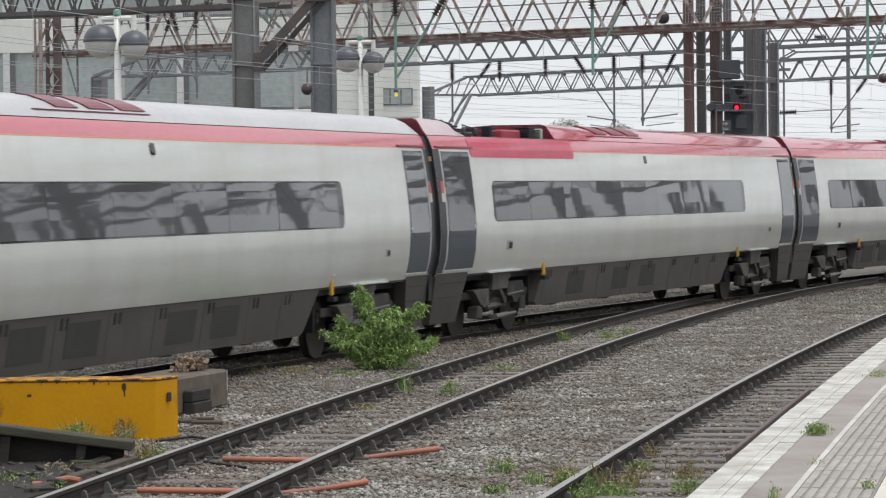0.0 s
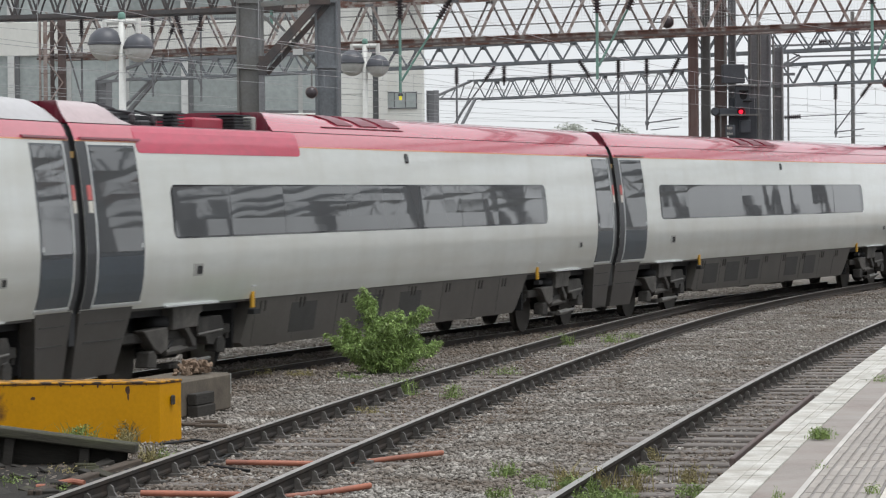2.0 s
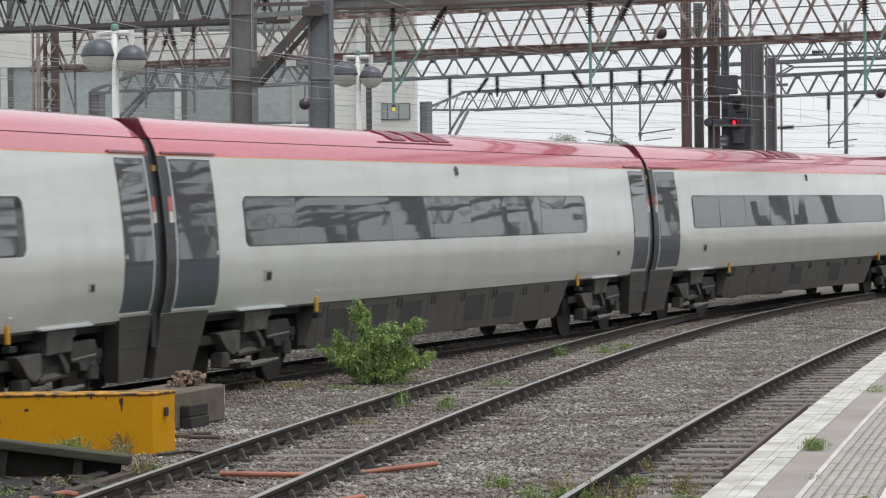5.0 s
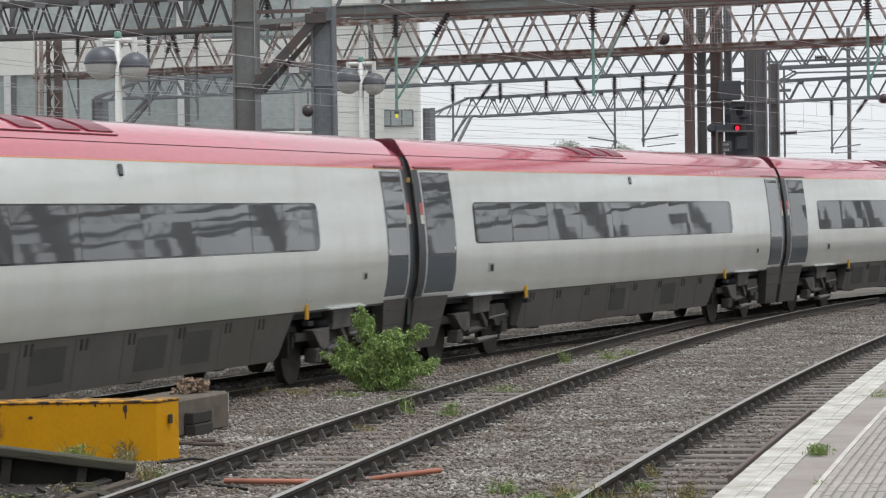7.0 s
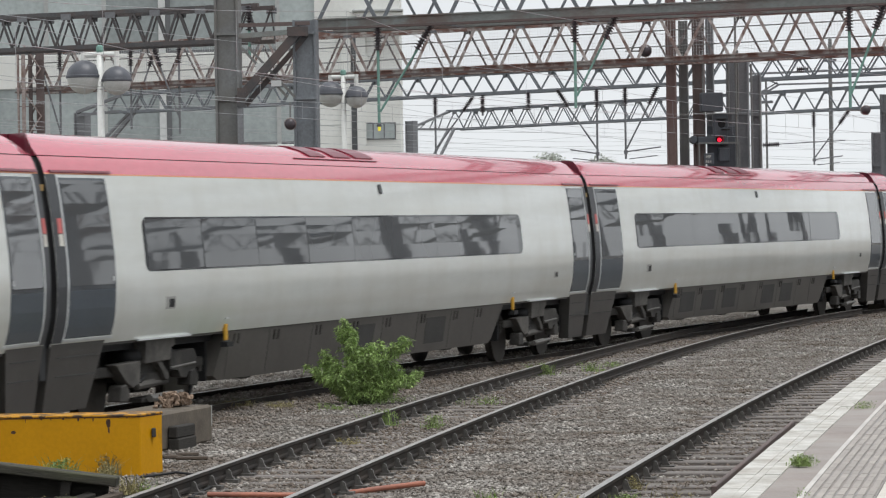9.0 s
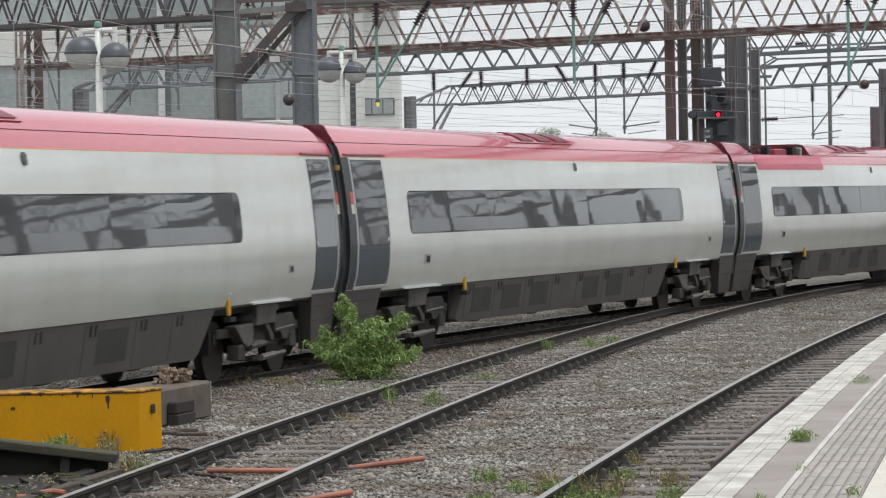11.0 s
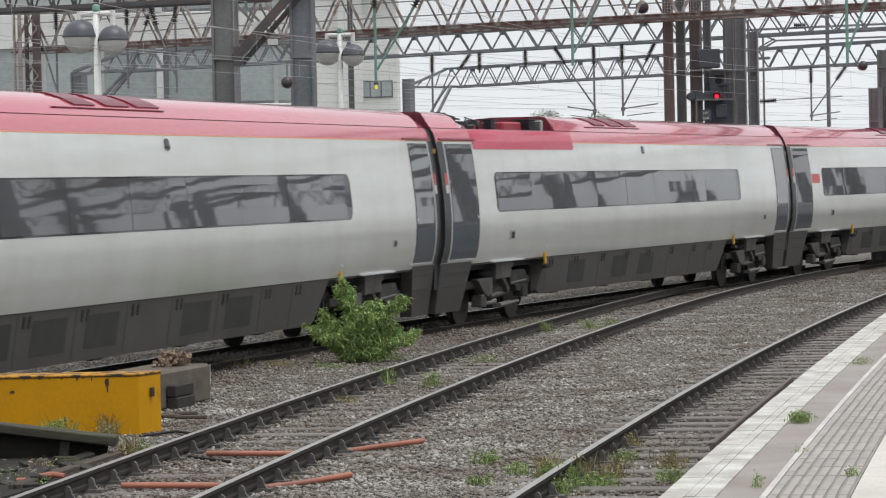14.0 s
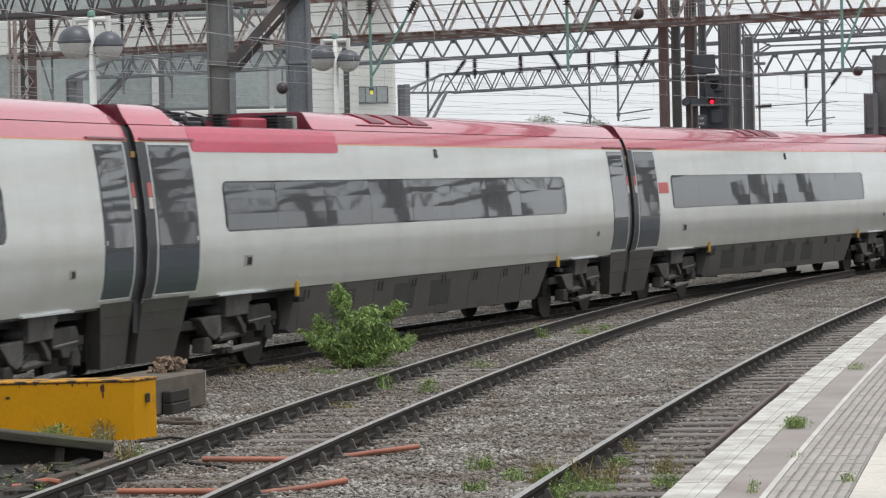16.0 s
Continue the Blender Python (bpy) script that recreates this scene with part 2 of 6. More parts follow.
M_BEAM = mat("green_grey_beam", (0.21, 0.23, 0.22), 0.65, 0.1, 0.2, 1.5, 18, 0.003, second=(0.16, 0.11, 0.095), amount=0.22, edge=0.1, stretch=(0.5, 1, 1))
M_DARKTRUSS = mat("sooty_lattice_steel", (0.08, 0.08, 0.083), 0.7, 0.1, 0.25, 1.5, 20, 0.003, second=(0.115, 0.088, 0.08), amount=0.35, edge=0.1, rand=0.25)
M_PALEANGLE = mat("pale_weathered_angle", (0.36, 0.31, 0.29), 0.7, 0.1, 0.25, 1.5, 20, 0.003, second=(0.20, 0.13, 0.11), amount=0.4, edge=0.1)
M_REDRUST = mat("red_oxide_steel", (0.175, 0.105, 0.095), 0.7, 0.1, 0.25, 1.0, 16, 0.003, second=(0.20, 0.15, 0.14), amount=0.4, edge=0.15)
M_DARKRUST = mat("dark_rusty_steel", (0.12, 0.10, 0.097), 0.7, 0.1, 0.25, 1.0, 16, 0.003, second=(0.14, 0.095, 0.085), amount=0.4, edge=0.15)
M_GREEN = mat("verdigris_paint", (0.17, 0.32, 0.27), 0.6, 0.0, 0.15, 3, 20)
M_INSUL = mat("brown_insulator", (0.055, 0.045, 0.05), 0.3, 0.0, 0.15, 4, 30)
M_WIRE = mat("oxidised_wire", (0.38, 0.39, 0.40), 0.6, 0.0, 0.1, 3, 30)
M_MESH = mat("mesh_wire", (0.55, 0.56, 0.56), 0.6, 0.0, 0.1, 3, 30)
M_LAMPPOST = mat("white_post_paint", (0.72, 0.73, 0.70), 0.45, 0.0, 0.08, 3, 20)
M_GLOBETOP = mat("dark_globe_cap", (0.085, 0.09, 0.105), 0.4, 0.0, 0.15, 4, 30)
M_GLOBE = mat("milky_diffuser", (0.55, 0.56, 0.54), 0.3, 0.0, 0.1, 4, 30)
# signal black is greyed, distance haze put into its colour
M_SIGNAL = mat("black_signal", (0.08, 0.088, 0.102), 0.6, 0.0, 0.2, 3, 30)
M_REDLIGHT = glow("red_signal_lens", (1.0, 0.01, 0.03), 2.2)
M_YELLOWLIGHT = glow("yellow_lamp_lens", (0.8, 0.7, 0.06), 0.4)
M_CLAD = mat("pale_cladding", (0.80, 0.81, 0.775), 0.7, 0.0, 0.07, 0.4, 6, second=(0.62, 0.62, 0.58), amount=0.25, edge=0.3)
M_CLADGREY = mat("grey_cladding", (0.42, 0.43, 0.42), 0.7, 0.0, 0.1, 0.4, 6)
M_BGLASS = mat("dull_office_glass", (0.36, 0.40, 0.395), 0.25, 0.0, 0.15, 0.3, 4, rand=0.25)
M_MULLION = mat("mullion_white", (0.6, 0.61, 0.6), 0.6, var=0.1)
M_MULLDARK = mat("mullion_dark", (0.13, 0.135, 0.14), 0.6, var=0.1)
M_LEAF = mat("bush_leaf", (0.24, 0.345, 0.105), 0.5, 0.0, 0.2, 3, 30, rand=0.55, island=True)
M_LEAFTIP = mat("shoot_tip", (0.36, 0.42, 0.18), 0.6, 0.0, 0.2, 3, 30, rand=0.4, island=True)
M_LEAFLOW = mat("weed_leaf", (0.19, 0.265, 0.08), 0.6, 0.0, 0.2, 3, 30, rand=0.45, island=True)
M_DRYLEAF = mat("dry_weed", (0.26, 0.225, 0.10), 0.7, 0.0, 0.2, 3, 30, rand=0.4, island=True)
M_STEM = mat("stem", (0.10, 0.12, 0.06), 0.7, var=0.2)
# leaf colour greyed and paled to hold the haze of distance
M_FARLEAF = mat("hazed_tree_leaf", (0.42, 0.44, 0.39), 0.8, 0.0, 0.2, 0.5, 4, rand=0.3, island=True)


# ---------- mesh helpers ----------
def mesh_of(name, verts, faces, material, smooth=False):
    me = bpy.data.meshes.new(name)
    me.from_pydata([tuple(v) for v in verts], [], faces)
    me.materials.append(material)
    if smooth:
        me.shade_smooth()
    me.update()
    return me


def part(name, data, material, parent, label="", m=None, smooth=False):
    """One mesh object under a thing or part, in its parent's space; data: a bmesh or a mesh."""
    if isinstance(data, bmesh.types.BMesh):
        me = bpy.data.meshes.new(name)
        bmesh.ops.recalc_face_normals(data, faces=data.faces)
        data.to_mesh(me)
        data.free()
        me.materials.append(material)
        if smooth:
            me.shade_smooth()
        data = me
    ob = new(name, data)
    ob.parent = parent
    if m is not None:
        ob.matrix_basis = m
    if label:
        tagged(ob, label)
    return ob


def thing(name, m, label, category, group="", kind=""):
    ob = new(name)
    ob.empty_display_size = 0.1
    ob.matrix_basis = m
    return tagged(ob, label, category, group, kind)


def solid(name, data, material, label, category, group="", kind="", m=None, smooth=False):
    ob = part(name, data, material, None, "", m, smooth)
    return tagged(ob, label, category, group, kind)


def box(bm, x0, x1, y0, y1, z0, z1, bev=0.0):
    vs = [bm.verts.new((x, y, z)) for x in (x0, x1) for y in (y0, y1) for z in (z0, z1)]
    fs = [bm.faces.new([vs[i] for i in q]) for q in ((0, 1, 3, 2), (4, 6, 7, 5), (0, 4, 5, 1), (2, 3, 7, 6), (0, 2, 6, 4), (1, 5, 7, 3))]
    if bev:
        edges = list({e for f in fs for e in f.edges})
        bmesh.ops.bevel(bm, geom=edges, offset=bev, segments=1, affect="EDGES")
    return bm


def boxes(*specs, bev=0.0):
    bm = bmesh.new()
    for s in specs:
        box(bm, *s, bev)
    return bm


def rod(bm, p0, p1, r0, r1=None, n=8):
    p0, p1 = Vector(p0), Vector(p1)
    r1 = r0 if r1 is None else r1
    q = (p1 - p0).to_track_quat("Z", "Y")
    ring = [[bm.verts.new(p + q @ Vector((r * math.cos(a), r * math.sin(a), 0))) for a in [2 * math.pi * i / n for i in range(n)]]
            for p, r in ((p0, r0), (p1, r1))]
    for i in range(n):
        bm.faces.new((ring[0][i], ring[0][(i + 1) % n], ring[1][(i + 1) % n], ring[1][i]))
    bm.faces.new(ring[0][::-1])
    bm.faces.new(ring[1])
    return bm


def rods(*specs, n=8):
    bm = bmesh.new()
    for s in specs:
        rod(bm, *s, n=n)
    return bm


def lathe(bm, profile, n=20, axis="Z", at=(0, 0, 0)):
    """profile: (radius, height) from end to end."""
    at = Vector(at)
    rings = []
    for r, h in profile:
        ring = []
        for i in range(n):
            a = 2 * math.pi * i / n
            c, s = r * math.cos(a), r * math.sin(a)
            ring.append(bm.verts.new(at + Vector((c, s, h) if axis == "Z" else (c, h, s))))
        rings.append(ring)
    for a, b in zip(rings, rings[1:]):
        for i in range(n):
            bm.faces.new((a[i], a[(i + 1) % n], b[(i + 1) % n], b[i]))
    bm.faces.new(rings[0][::-1])
    bm.faces.new(rings[-1])
    return bm


def lettering(name, text, size, m, parent, material, label):
    """Raised plain letters as a mesh, reading along the pose's x."""
    cu = bpy.data.curves.new(name, "FONT")
    cu.body, cu.size, cu.extrude = text, size, 0.002
    tmp = bpy.data.objects.new(name, cu)
    scene.collection.objects.link(tmp)
    me = bpy.data.meshes.new_from_object(tmp.evaluated_get(bpy.context.evaluated_depsgraph_get()))
    bpy.data.objects.remove(tmp)
    me.materials.clear()
    me.materials.append(material)
    return part(name, me, material, parent, label, m)


BARS = {}


def bar(name, p0, p1, w, h, material, parent, label=""):
    """A square-cut bar between two points of the parent's space; equal bars share one mesh."""
    p0, p1 = Vector(p0), Vector(p1)
    d = p1 - p0
    key = (name, round(d.length, 3), w, h, material.name)
    if key not in BARS:
        bm = boxes((0, d.length, -w / 2, w / 2, -h / 2, h / 2))
        me = bpy.data.meshes.new(name)
        bmesh.ops.recalc_face_normals(bm, faces=bm.faces)
        bm.to_mesh(me)
        bm.free()
        me.materials.append(material)
        BARS[key] = me
    x = d.normalized()
    up = Vector((0, 0, 1)) if abs(x.z) < 0.99 else Vector((0, 1, 0))
    y = up.cross(x).normalized()
    z = x.cross(y)
    m = Matrix((x, y, z)).transposed().to_4x4()
    m.translation = p0
    return part(name, BARS[key], material, parent, label, m)


# ---------- the lines of the tracks (plan) ----------
def main_face(y):
    x = 0.00140284 * y * y + 0.2205035 * y - 14.60011
    if y < 44:
        d = 44 - max(y, 28)
        x += 0.0013 * d * d + (0.0416 * (28 - y) if y < 28 else 0)
    return x


def main_slope(y):
    return (main_face(y + 0.01) - main_face(y - 0.01)) / 0.02


HALF = 1.265
MAIN_Z = -0.10     # the running line lies a little lower than the siding
MAIN = []      # centre line of the train's track: arc length, x, y, slope angle
_s, _px, _py = 0.0, None, None
for i in range(0, 3601):
    y = -120 + i * 0.1
    a = math.atan(main_slope(y))
    x, yy = main_face(y) - HALF * math.cos(a), y + HALF * math.sin(a)
    if _px is not None:
        _s += math.hypot(x - _px, yy - _py)
    MAIN.append((_s, x, yy, a))
    _px, _py = x, yy
MAIN = np.array(MAIN)
S_ZERO = float(np.interp(49.93 + HALF * 0.34, MAIN[:, 2], MAIN[:, 0]))


def main_at(s, side=0.0):
    """A place on the train's line: s metres beyond its mark, side metres towards the far side."""
    q = S_ZERO + s
    x, y, a = (float(np.interp(q, MAIN[:, 0], MAIN[:, k])) for k in (1, 2, 3))
    return x - side * math.cos(a), y + side * math.sin(a), a


def siding_x(y):
    if y < 48:
        return 0.00108912 * y * y + 0.1110172 * y - 5.8315
    y1, y2 = 48.0, 90.0
    x1, m1 = 0.00108912 * y1 * y1 + 0.1110172 * y1 - 5.8315, 0.0021782 * y1 + 0.1110172
    x2 = float(np.interp(y2, MAIN[:, 2], MAIN[:, 1]))
    m2 = math.tan(float(np.interp(y2, MAIN[:, 2], MAIN[:, 3])))
    u, d = (y - y1) / (y2 - y1), y2 - y1
    return (2 * u**3 - 3 * u**2 + 1) * x1 + (u**3 - 2 * u**2 + u) * d * m1 + (3 * u**2 - 2 * u**3) * x2 + (u**3 - u**2) * d * m2


def platform_rail_x(y):
    return 0.00087352 * y * y + 0.1615406 * y - 3.53516


def slope_of(fn, y):
    return math.atan((fn(y + 0.05) - fn(y - 0.05)) / 0.1)


def offset_of(fn, y, side):
    """The place side metres to the right of the line fn at y."""
    a = slope_of(fn, y)
    return fn(y) + side * math.cos(a), y - side * math.sin(a), a


GROUND_Z = -0.19

# ---------- ground ----------
def ground_sheet():
    ys = [-400, -150, -60, -20, 0] + [10 + 2.0 * i for i in range(46)] + [120, 160, 240, 400, 900, 2500]
    xs = [-2500, -700, -250, -100, -40] + [-20 + 1.2 * i for i in range(46)] + [60, 100, 250, 700, 2500]
    verts = [(x, y, GROUND_Z - 0.01 + (0.022 * noise.noise((x * 0.4, y * 0.4, 0)) if 8 < y < 105 and -22 < x < 36 else 0)) for y in ys for x in xs]
    w = len(xs)
    faces = [(r * w + c, r * w + c + 1, (r + 1) * w + c + 1, (r + 1) * w + c) for r in range(len(ys) - 1) for c in range(w - 1)]
    ob = new("ground", mesh_of("ground", verts, faces, M_BALLAST, True))
    return tagged(ob, "grey brown trackside ground of fine crushed stone", "ground", kind="structure")


ground_sheet()


def ballast_stones(count, seed):
    rng = np.random.default_rng(seed)
    y = 21 + 62 * rng.random(count * 3) ** 1.45
    x = (rng.random(count * 3) * 2 - 1) * (y * 0.165 + 0.6) + 0.3
    edge = 0.00072116 * y * y + 0.1820371 * y - 1.63923
    keep = x < edge + 0.2
    x, y = x[keep][:count], y[keep][:count]
    rail_x = 0.00087352 * y * y + 0.1615406 * y - 3.53516
    side_x = 0.00108912 * y * y + 0.1110172 * y - 5.8315
    thin = np.where(x > rail_x - 0.25, 0.4, np.where((x < -2.8) & (y < 29.4), 0.35, np.where((abs(x - side_x) < 1.35) & (y < 50), 0.85, 1.0)))
    keep = rng.random(len(x)) < thin
    x, y = x[keep], y[keep]
    k = len(x)
    cube = np.array([(1, 0, 0), (-1, 0, 0), (0, 1, 0), (0, -1, 0), (0, 0, 1), (0, 0, -1)], float)
    quads = np.array([(0, 2, 4), (2, 1, 4), (1, 3, 4), (3, 0, 4), (2, 0, 5), (1, 2, 5), (3, 1, 5), (0, 3, 5)])
    size = 0.012 + 0.029 * rng.random(k) ** 2.8
    v = (cube[None] + 0.55 * (rng.random((k, 6, 3)) - 0.5)) * (0.45 + 1.0 * rng.random((k, 1, 3)))
    ang = rng.random((k, 3)) * 6.28
    for i, (p, q) in enumerate(((1, 2), (0, 2), (0, 1))):
        c, s = np.cos(ang[:, i])[:, None], np.sin(ang[:, i])[:, None]
        a, b = v[:, :, p].copy(), v[:, :, q].copy()
        v[:, :, p], v[:, :, q] = a * c - b * s, a * s + b * c
    v *= size[:, None, None]
    v[:, :, 2] *= 0.58
    lift = np.array([0.022 * noise.noise((a * 0.4, b * 0.4, 0)) for a, b in zip(x, y)])
    ang_m = np.interp(y, MAIN[:, 2], MAIN[:, 3])
    dist = (x - np.interp(y, MAIN[:, 2], MAIN[:, 1])) * np.cos(ang_m)
    v += np.stack([x, y, GROUND_Z + 0.002 + lift + 0.012 * rng.random(k)], 1)[:, None, :]
    cribs = ((abs(x - side_x[keep]) < 1.3) & (y < 50)) | (x > rail_x[keep] + 0.05)
    grimy = (cribs & (rng.random(k) < 0.6)) | ((dist > 0.2) & (dist < 1.9 + 0.6 * rng.random(k))) | ((x < -2.6) & (y < 29.8 + 0.6 * rng.random(k)))
    for mask, material, label in ((~grimy, M_STONE, "loose grey angular ballast stones between the tracks"), (grimy, M_STONEDARK, "grimy dark brown ballast under the running line")):
        w = v[mask]
        n = len(w)
        faces = (quads[None] + 6 * np.arange(n)[:, None, None]).reshape(-1, 3)
        me = bpy.data.meshes.new("ballast")
        me.vertices.add(6 * n)
        me.vertices.foreach_set("co", w.reshape(-1))
        me.loops.add(faces.size)
        me.loops.foreach_set("vertex_index", faces.reshape(-1))
        me.polygons.add(len(faces))
        me.polygons.foreach_set("loop_start", np.arange(0, faces.size, 3))
        me.update(calc_edges=True)
        me.validate()
        me.materials.append(material)
        tagged(new("ballast", me), label, "ballast", kind="stuff")


ballast_stones(250000, 3)


# ---------- tracks ----------
RAIL = [(-0.034, 0.0), (0.034, 0.0), (0.036, -0.03), (0.021, -0.048), (0.020, -0.10), (0.034, -0.118), (0.034, -0.14), (-0.034, -0.14), (-0.034, -0.118),
        (-0.020, -0.10), (-0.021, -0.048), (-0.036, -0.03)]


def rail(name, points, parent, label="", dz=0.0):
    verts, faces = [], []
    n = len(RAIL)
    for x, y, a in points:
        for u, v in RAIL:
            verts.append((x + u * math.cos(a), y - u * math.sin(a), v + dz))
    for i in range(len(points) - 1):
        for k in range(n):
            faces.append((i * n + k, i * n + (k + 1) % n, (i + 1) * n + (k + 1) % n, (i + 1) * n + k))
    faces += [tuple(range(n)), tuple(range(len(verts) - n, len(verts)))]
    me = mesh_of(name, verts, faces, M_RAILSIDE)
    me.materials.append(M_RAILTOP)
    for i in range(len(points) - 1):
        me.polygons[i * n].material_index = 1
    return part(name, me, M_RAILSIDE, parent, label)


bm = boxes((-1.3, 1.3, -0.125, 0.125, -0.13, 0), bev=0.012)
ME_SLEEPER = bpy.data.meshes.new("sleeper")
bm.to_mesh(ME_SLEEPER)
ME_SLEEPER.materials.append(M_SLEEPER)
bm = boxes((-0.17, 0.17, -0.065, 0.065, -0.02, 0.014))
# curved jaws on both sides of the rail, and the key between jaw and web
for sgn in (-1, 1):
    jaw = [(0.036, 0.105), (0.058, 0.118), (0.082, 0.100), (0.095, 0.05), (0.122, 0.014), (0.122, 0.0), (0.036, 0.0)]
    lo = [bm.verts.new((sgn * u, -0.02, v)) for u, v in jaw]
    hi = [bm.verts.new((sgn * u, 0.02, v)) for u, v in jaw]
    bm.faces.new(lo)
    bm.faces.new(hi[::-1])
    for k in range(7):
        bm.faces.new((lo[k], hi[k], hi[(k + 1) % 7], lo[(k + 1) % 7]))
ME_CHAIR = bpy.data.meshes.new("rail_chair")
bmesh.ops.recalc_face_normals(bm, faces=bm.faces)
bm.to_mesh(ME_CHAIR)
ME_CHAIR.materials.append(M_CHAIR)


def track(name, place, stations, label, chairs, gauge=1.505, bed=-0.165, dz=0.0):
    """place(q, side) gives x, y, heading at a station q."""
    top = thing(name, Matrix(), label, "railway track", "tracks", "structure")
    for side in (-gauge / 2, gauge / 2):
        rail("rail", [place(q, side) for q in stations], top, "", dz)
    q, step = stations[0], 0.71
    while q < stations[-1]:
        x, y, a = place(q, 0)
        if y < 95:
            part("sleeper", ME_SLEEPER, M_SLEEPER, top, "", pose(x, y, bed + random.uniform(-0.008, 0.008), random.uniform(-0.4, 0.4), 0, -math.degrees(a) + random.uniform(-1, 1)))
            if y < chairs:
                for side in (-gauge / 2, gauge / 2):
                    x, y, a = place(q, side)
                    part("rail_chair", ME_CHAIR, M_CHAIR, top, "", pose(x, y, -0.166, 0, 0, -math.degrees(a)))
        q += step
    return top


track("main_track", lambda s, side: main_at(s, -side), [-36 + 1.5 * i for i in range(110)], "running line with rusty rails under the train", 0, bed=-0.197, dz=MAIN_Z)
track("siding_track", lambda y, side: offset_of(siding_x, y, side), [20 + 0.8 * i for i in range(76)], "disused siding with rusty bullhead rails in iron chairs", 48, bed=-0.184)
track("platform_track", lambda y, side: offset_of(platform_rail_x, y, side + 0.7525), [16 + 0.8 * i for i in range(110)], "platform line with rusty bullhead rails and worn sleepers", 70, bed=-0.171)


# ---------- platform ----------
def edge_x(y):
    return 0.00072116 * y * y + 0.1820371 * y - 1.63923


def strip_mesh(name, fn, ys, u0, u1, z0, z1, material):
    """A slab that follows the line fn from u0 to u1 metres right of it."""
    verts, faces = [], []
    for y in ys:
        for u, z in ((u0, z0), (u1, z0), (u1, z1), (u0, z1)):
            x, yy, a = offset_of(fn, y, u)
            verts.append((x, yy, z))
    for i in range(len(ys) - 1):
        for k in range(4):
            faces.append((i * 4 + k, i * 4 + (k + 1) % 4, i * 4 + 4 + (k + 1) % 4, i * 4 + 4 + k))
    faces += [(0, 1, 2, 3), tuple(len(verts) - 4 + k for k in range(4))]
    me = mesh_of(name, verts, faces, material)
    bm = bmesh.new()
    bm.from_mesh(me)
    bmesh.ops.recalc_face_normals(bm, faces=bm.faces)
    bm.to_mesh(me)
    bm.free()
    return me


PZ = 0.915
platform = thing("platform", Matrix(), "station platform with white edge, grey ribbed warning strip and tarmac", "platform", kind="structure")
YS = [-14 + 2.0 * i for i in range(62)]
part("platform_wall", strip_mesh("platform_wall", edge_x, YS, 0.10, 0.4, -0.3, PZ - 0.09, M_WALL), M_WALL, platform)
part("coping_bed", strip_mesh("coping_bed", edge_x, YS, 0.03, 0.268, PZ - 0.1, PZ - 0.007, M_COPING), M_COPING, platform)
part("platform_surface", strip_mesh("platform_surface", edge_x, YS, 0.27, 9.0, 0.5, PZ - 0.006, M_TARMAC), M_TARMAC, platform, "worn grey brown tarmac")
for i in range(80):
    y = 8 + i * 0.9
    for u0, u1 in ((0.0, 0.117), (0.1215, 0.168), (0.1725, 0.268)):
        me = strip_mesh("coping_slab", edge_x, [y, y + 0.45, y + 0.885], u0, u1, PZ - 0.09, PZ + random.uniform(-0.002, 0.002), M_COPING)
        part("coping_slab", me, M_COPING, platform)
for i in range(90):
    y = 8 + i * 0.45
    part("edging_stone", strip_mesh("edging_stone", edge_x, [y, y + 0.22, y + 0.446], 0.485, 0.517, PZ - 0.05, PZ + 0.002, M_KERB), M_KERB, platform)
    part("tactile_slab", strip_mesh("tactile_slab", edge_x, [y, y + 0.22, y + 0.437], 0.521, 0.915, PZ - 0.04, PZ + 0.001, M_TACTILE), M_TACTILE, platform)
    if i < 70:
        for j in range(7):
            u = 0.529 + j * 0.0555
            for ya, yb in (((0.004, 0.2195), (0.2225, 0.438)) if i < 36 else ((0.008, 0.434),)):
                part("tactile_rib", strip_mesh("tactile_rib", edge_x, [y + ya, y + yb], u + random.uniform(-0.002, 0.002), u + 0.038 + random.uniform(-0.002, 0.002), PZ, PZ + 0.006 + random.uniform(0, 0.002), M_RIB), M_RIB, platform)
    if i < 60:
        part("paving_slab", strip_mesh("paving_slab", edge_x, [y, y + 0.22, y + 0.446], 0.919, 1.53, PZ - 0.04, PZ + 0.001, M_PAVER), M_PAVER, platform)
        part("paving_slab", strip_mesh("paving_slab", edge_x, [y, y + 0.22, y + 0.446], 1.534, 2.13, PZ - 0.04, PZ + 0.001, M_PAVER), M_PAVER, platform)


# ---------- the train ----------
PROFILE = [(1.0, 1.235), (1.08, 1.265), (1.25, 1.315), (1.45, 1.345), (1.75, 1.36), (2.1, 1.345), (2.4, 1.315), (2.7, 1.28), (3.0, 1.235), (3.16, 1.205),
           (3.19, 1.198), (3.30, 1.16), (3.37, 1.12), (3.40, 1.10), (3.50, 1.03), (3.60, 0.93), (3.67, 0.78), (3.71, 0.50), (3.72, 0.0)]
PZS, PWS = [p[0] for p in PROFILE], [p[1] for p in PROFILE]


def skin(z, out=0.0):
    """Half width of the body at height z, and the outward lean, pushed out."""
    w = float(np.interp(z, PZS, PWS))
    return w + out


def loft(bm, x0, x1, zs, side, out=0.0, nx=1):
    """A band of the body's skin from x0 to x1 through the heights zs."""
    rows = []
    for i in range(nx + 1):
        x = x0 + (x1 - x0) * i / nx
        rows.append([bm.verts.new((x, side * skin(z, out), z)) for z in zs])
    for a, b in zip(rows, rows[1:]):
        for k in range(len(zs) - 1):
            bm.faces.new((a[k], a[k + 1], b[k + 1], b[k]))


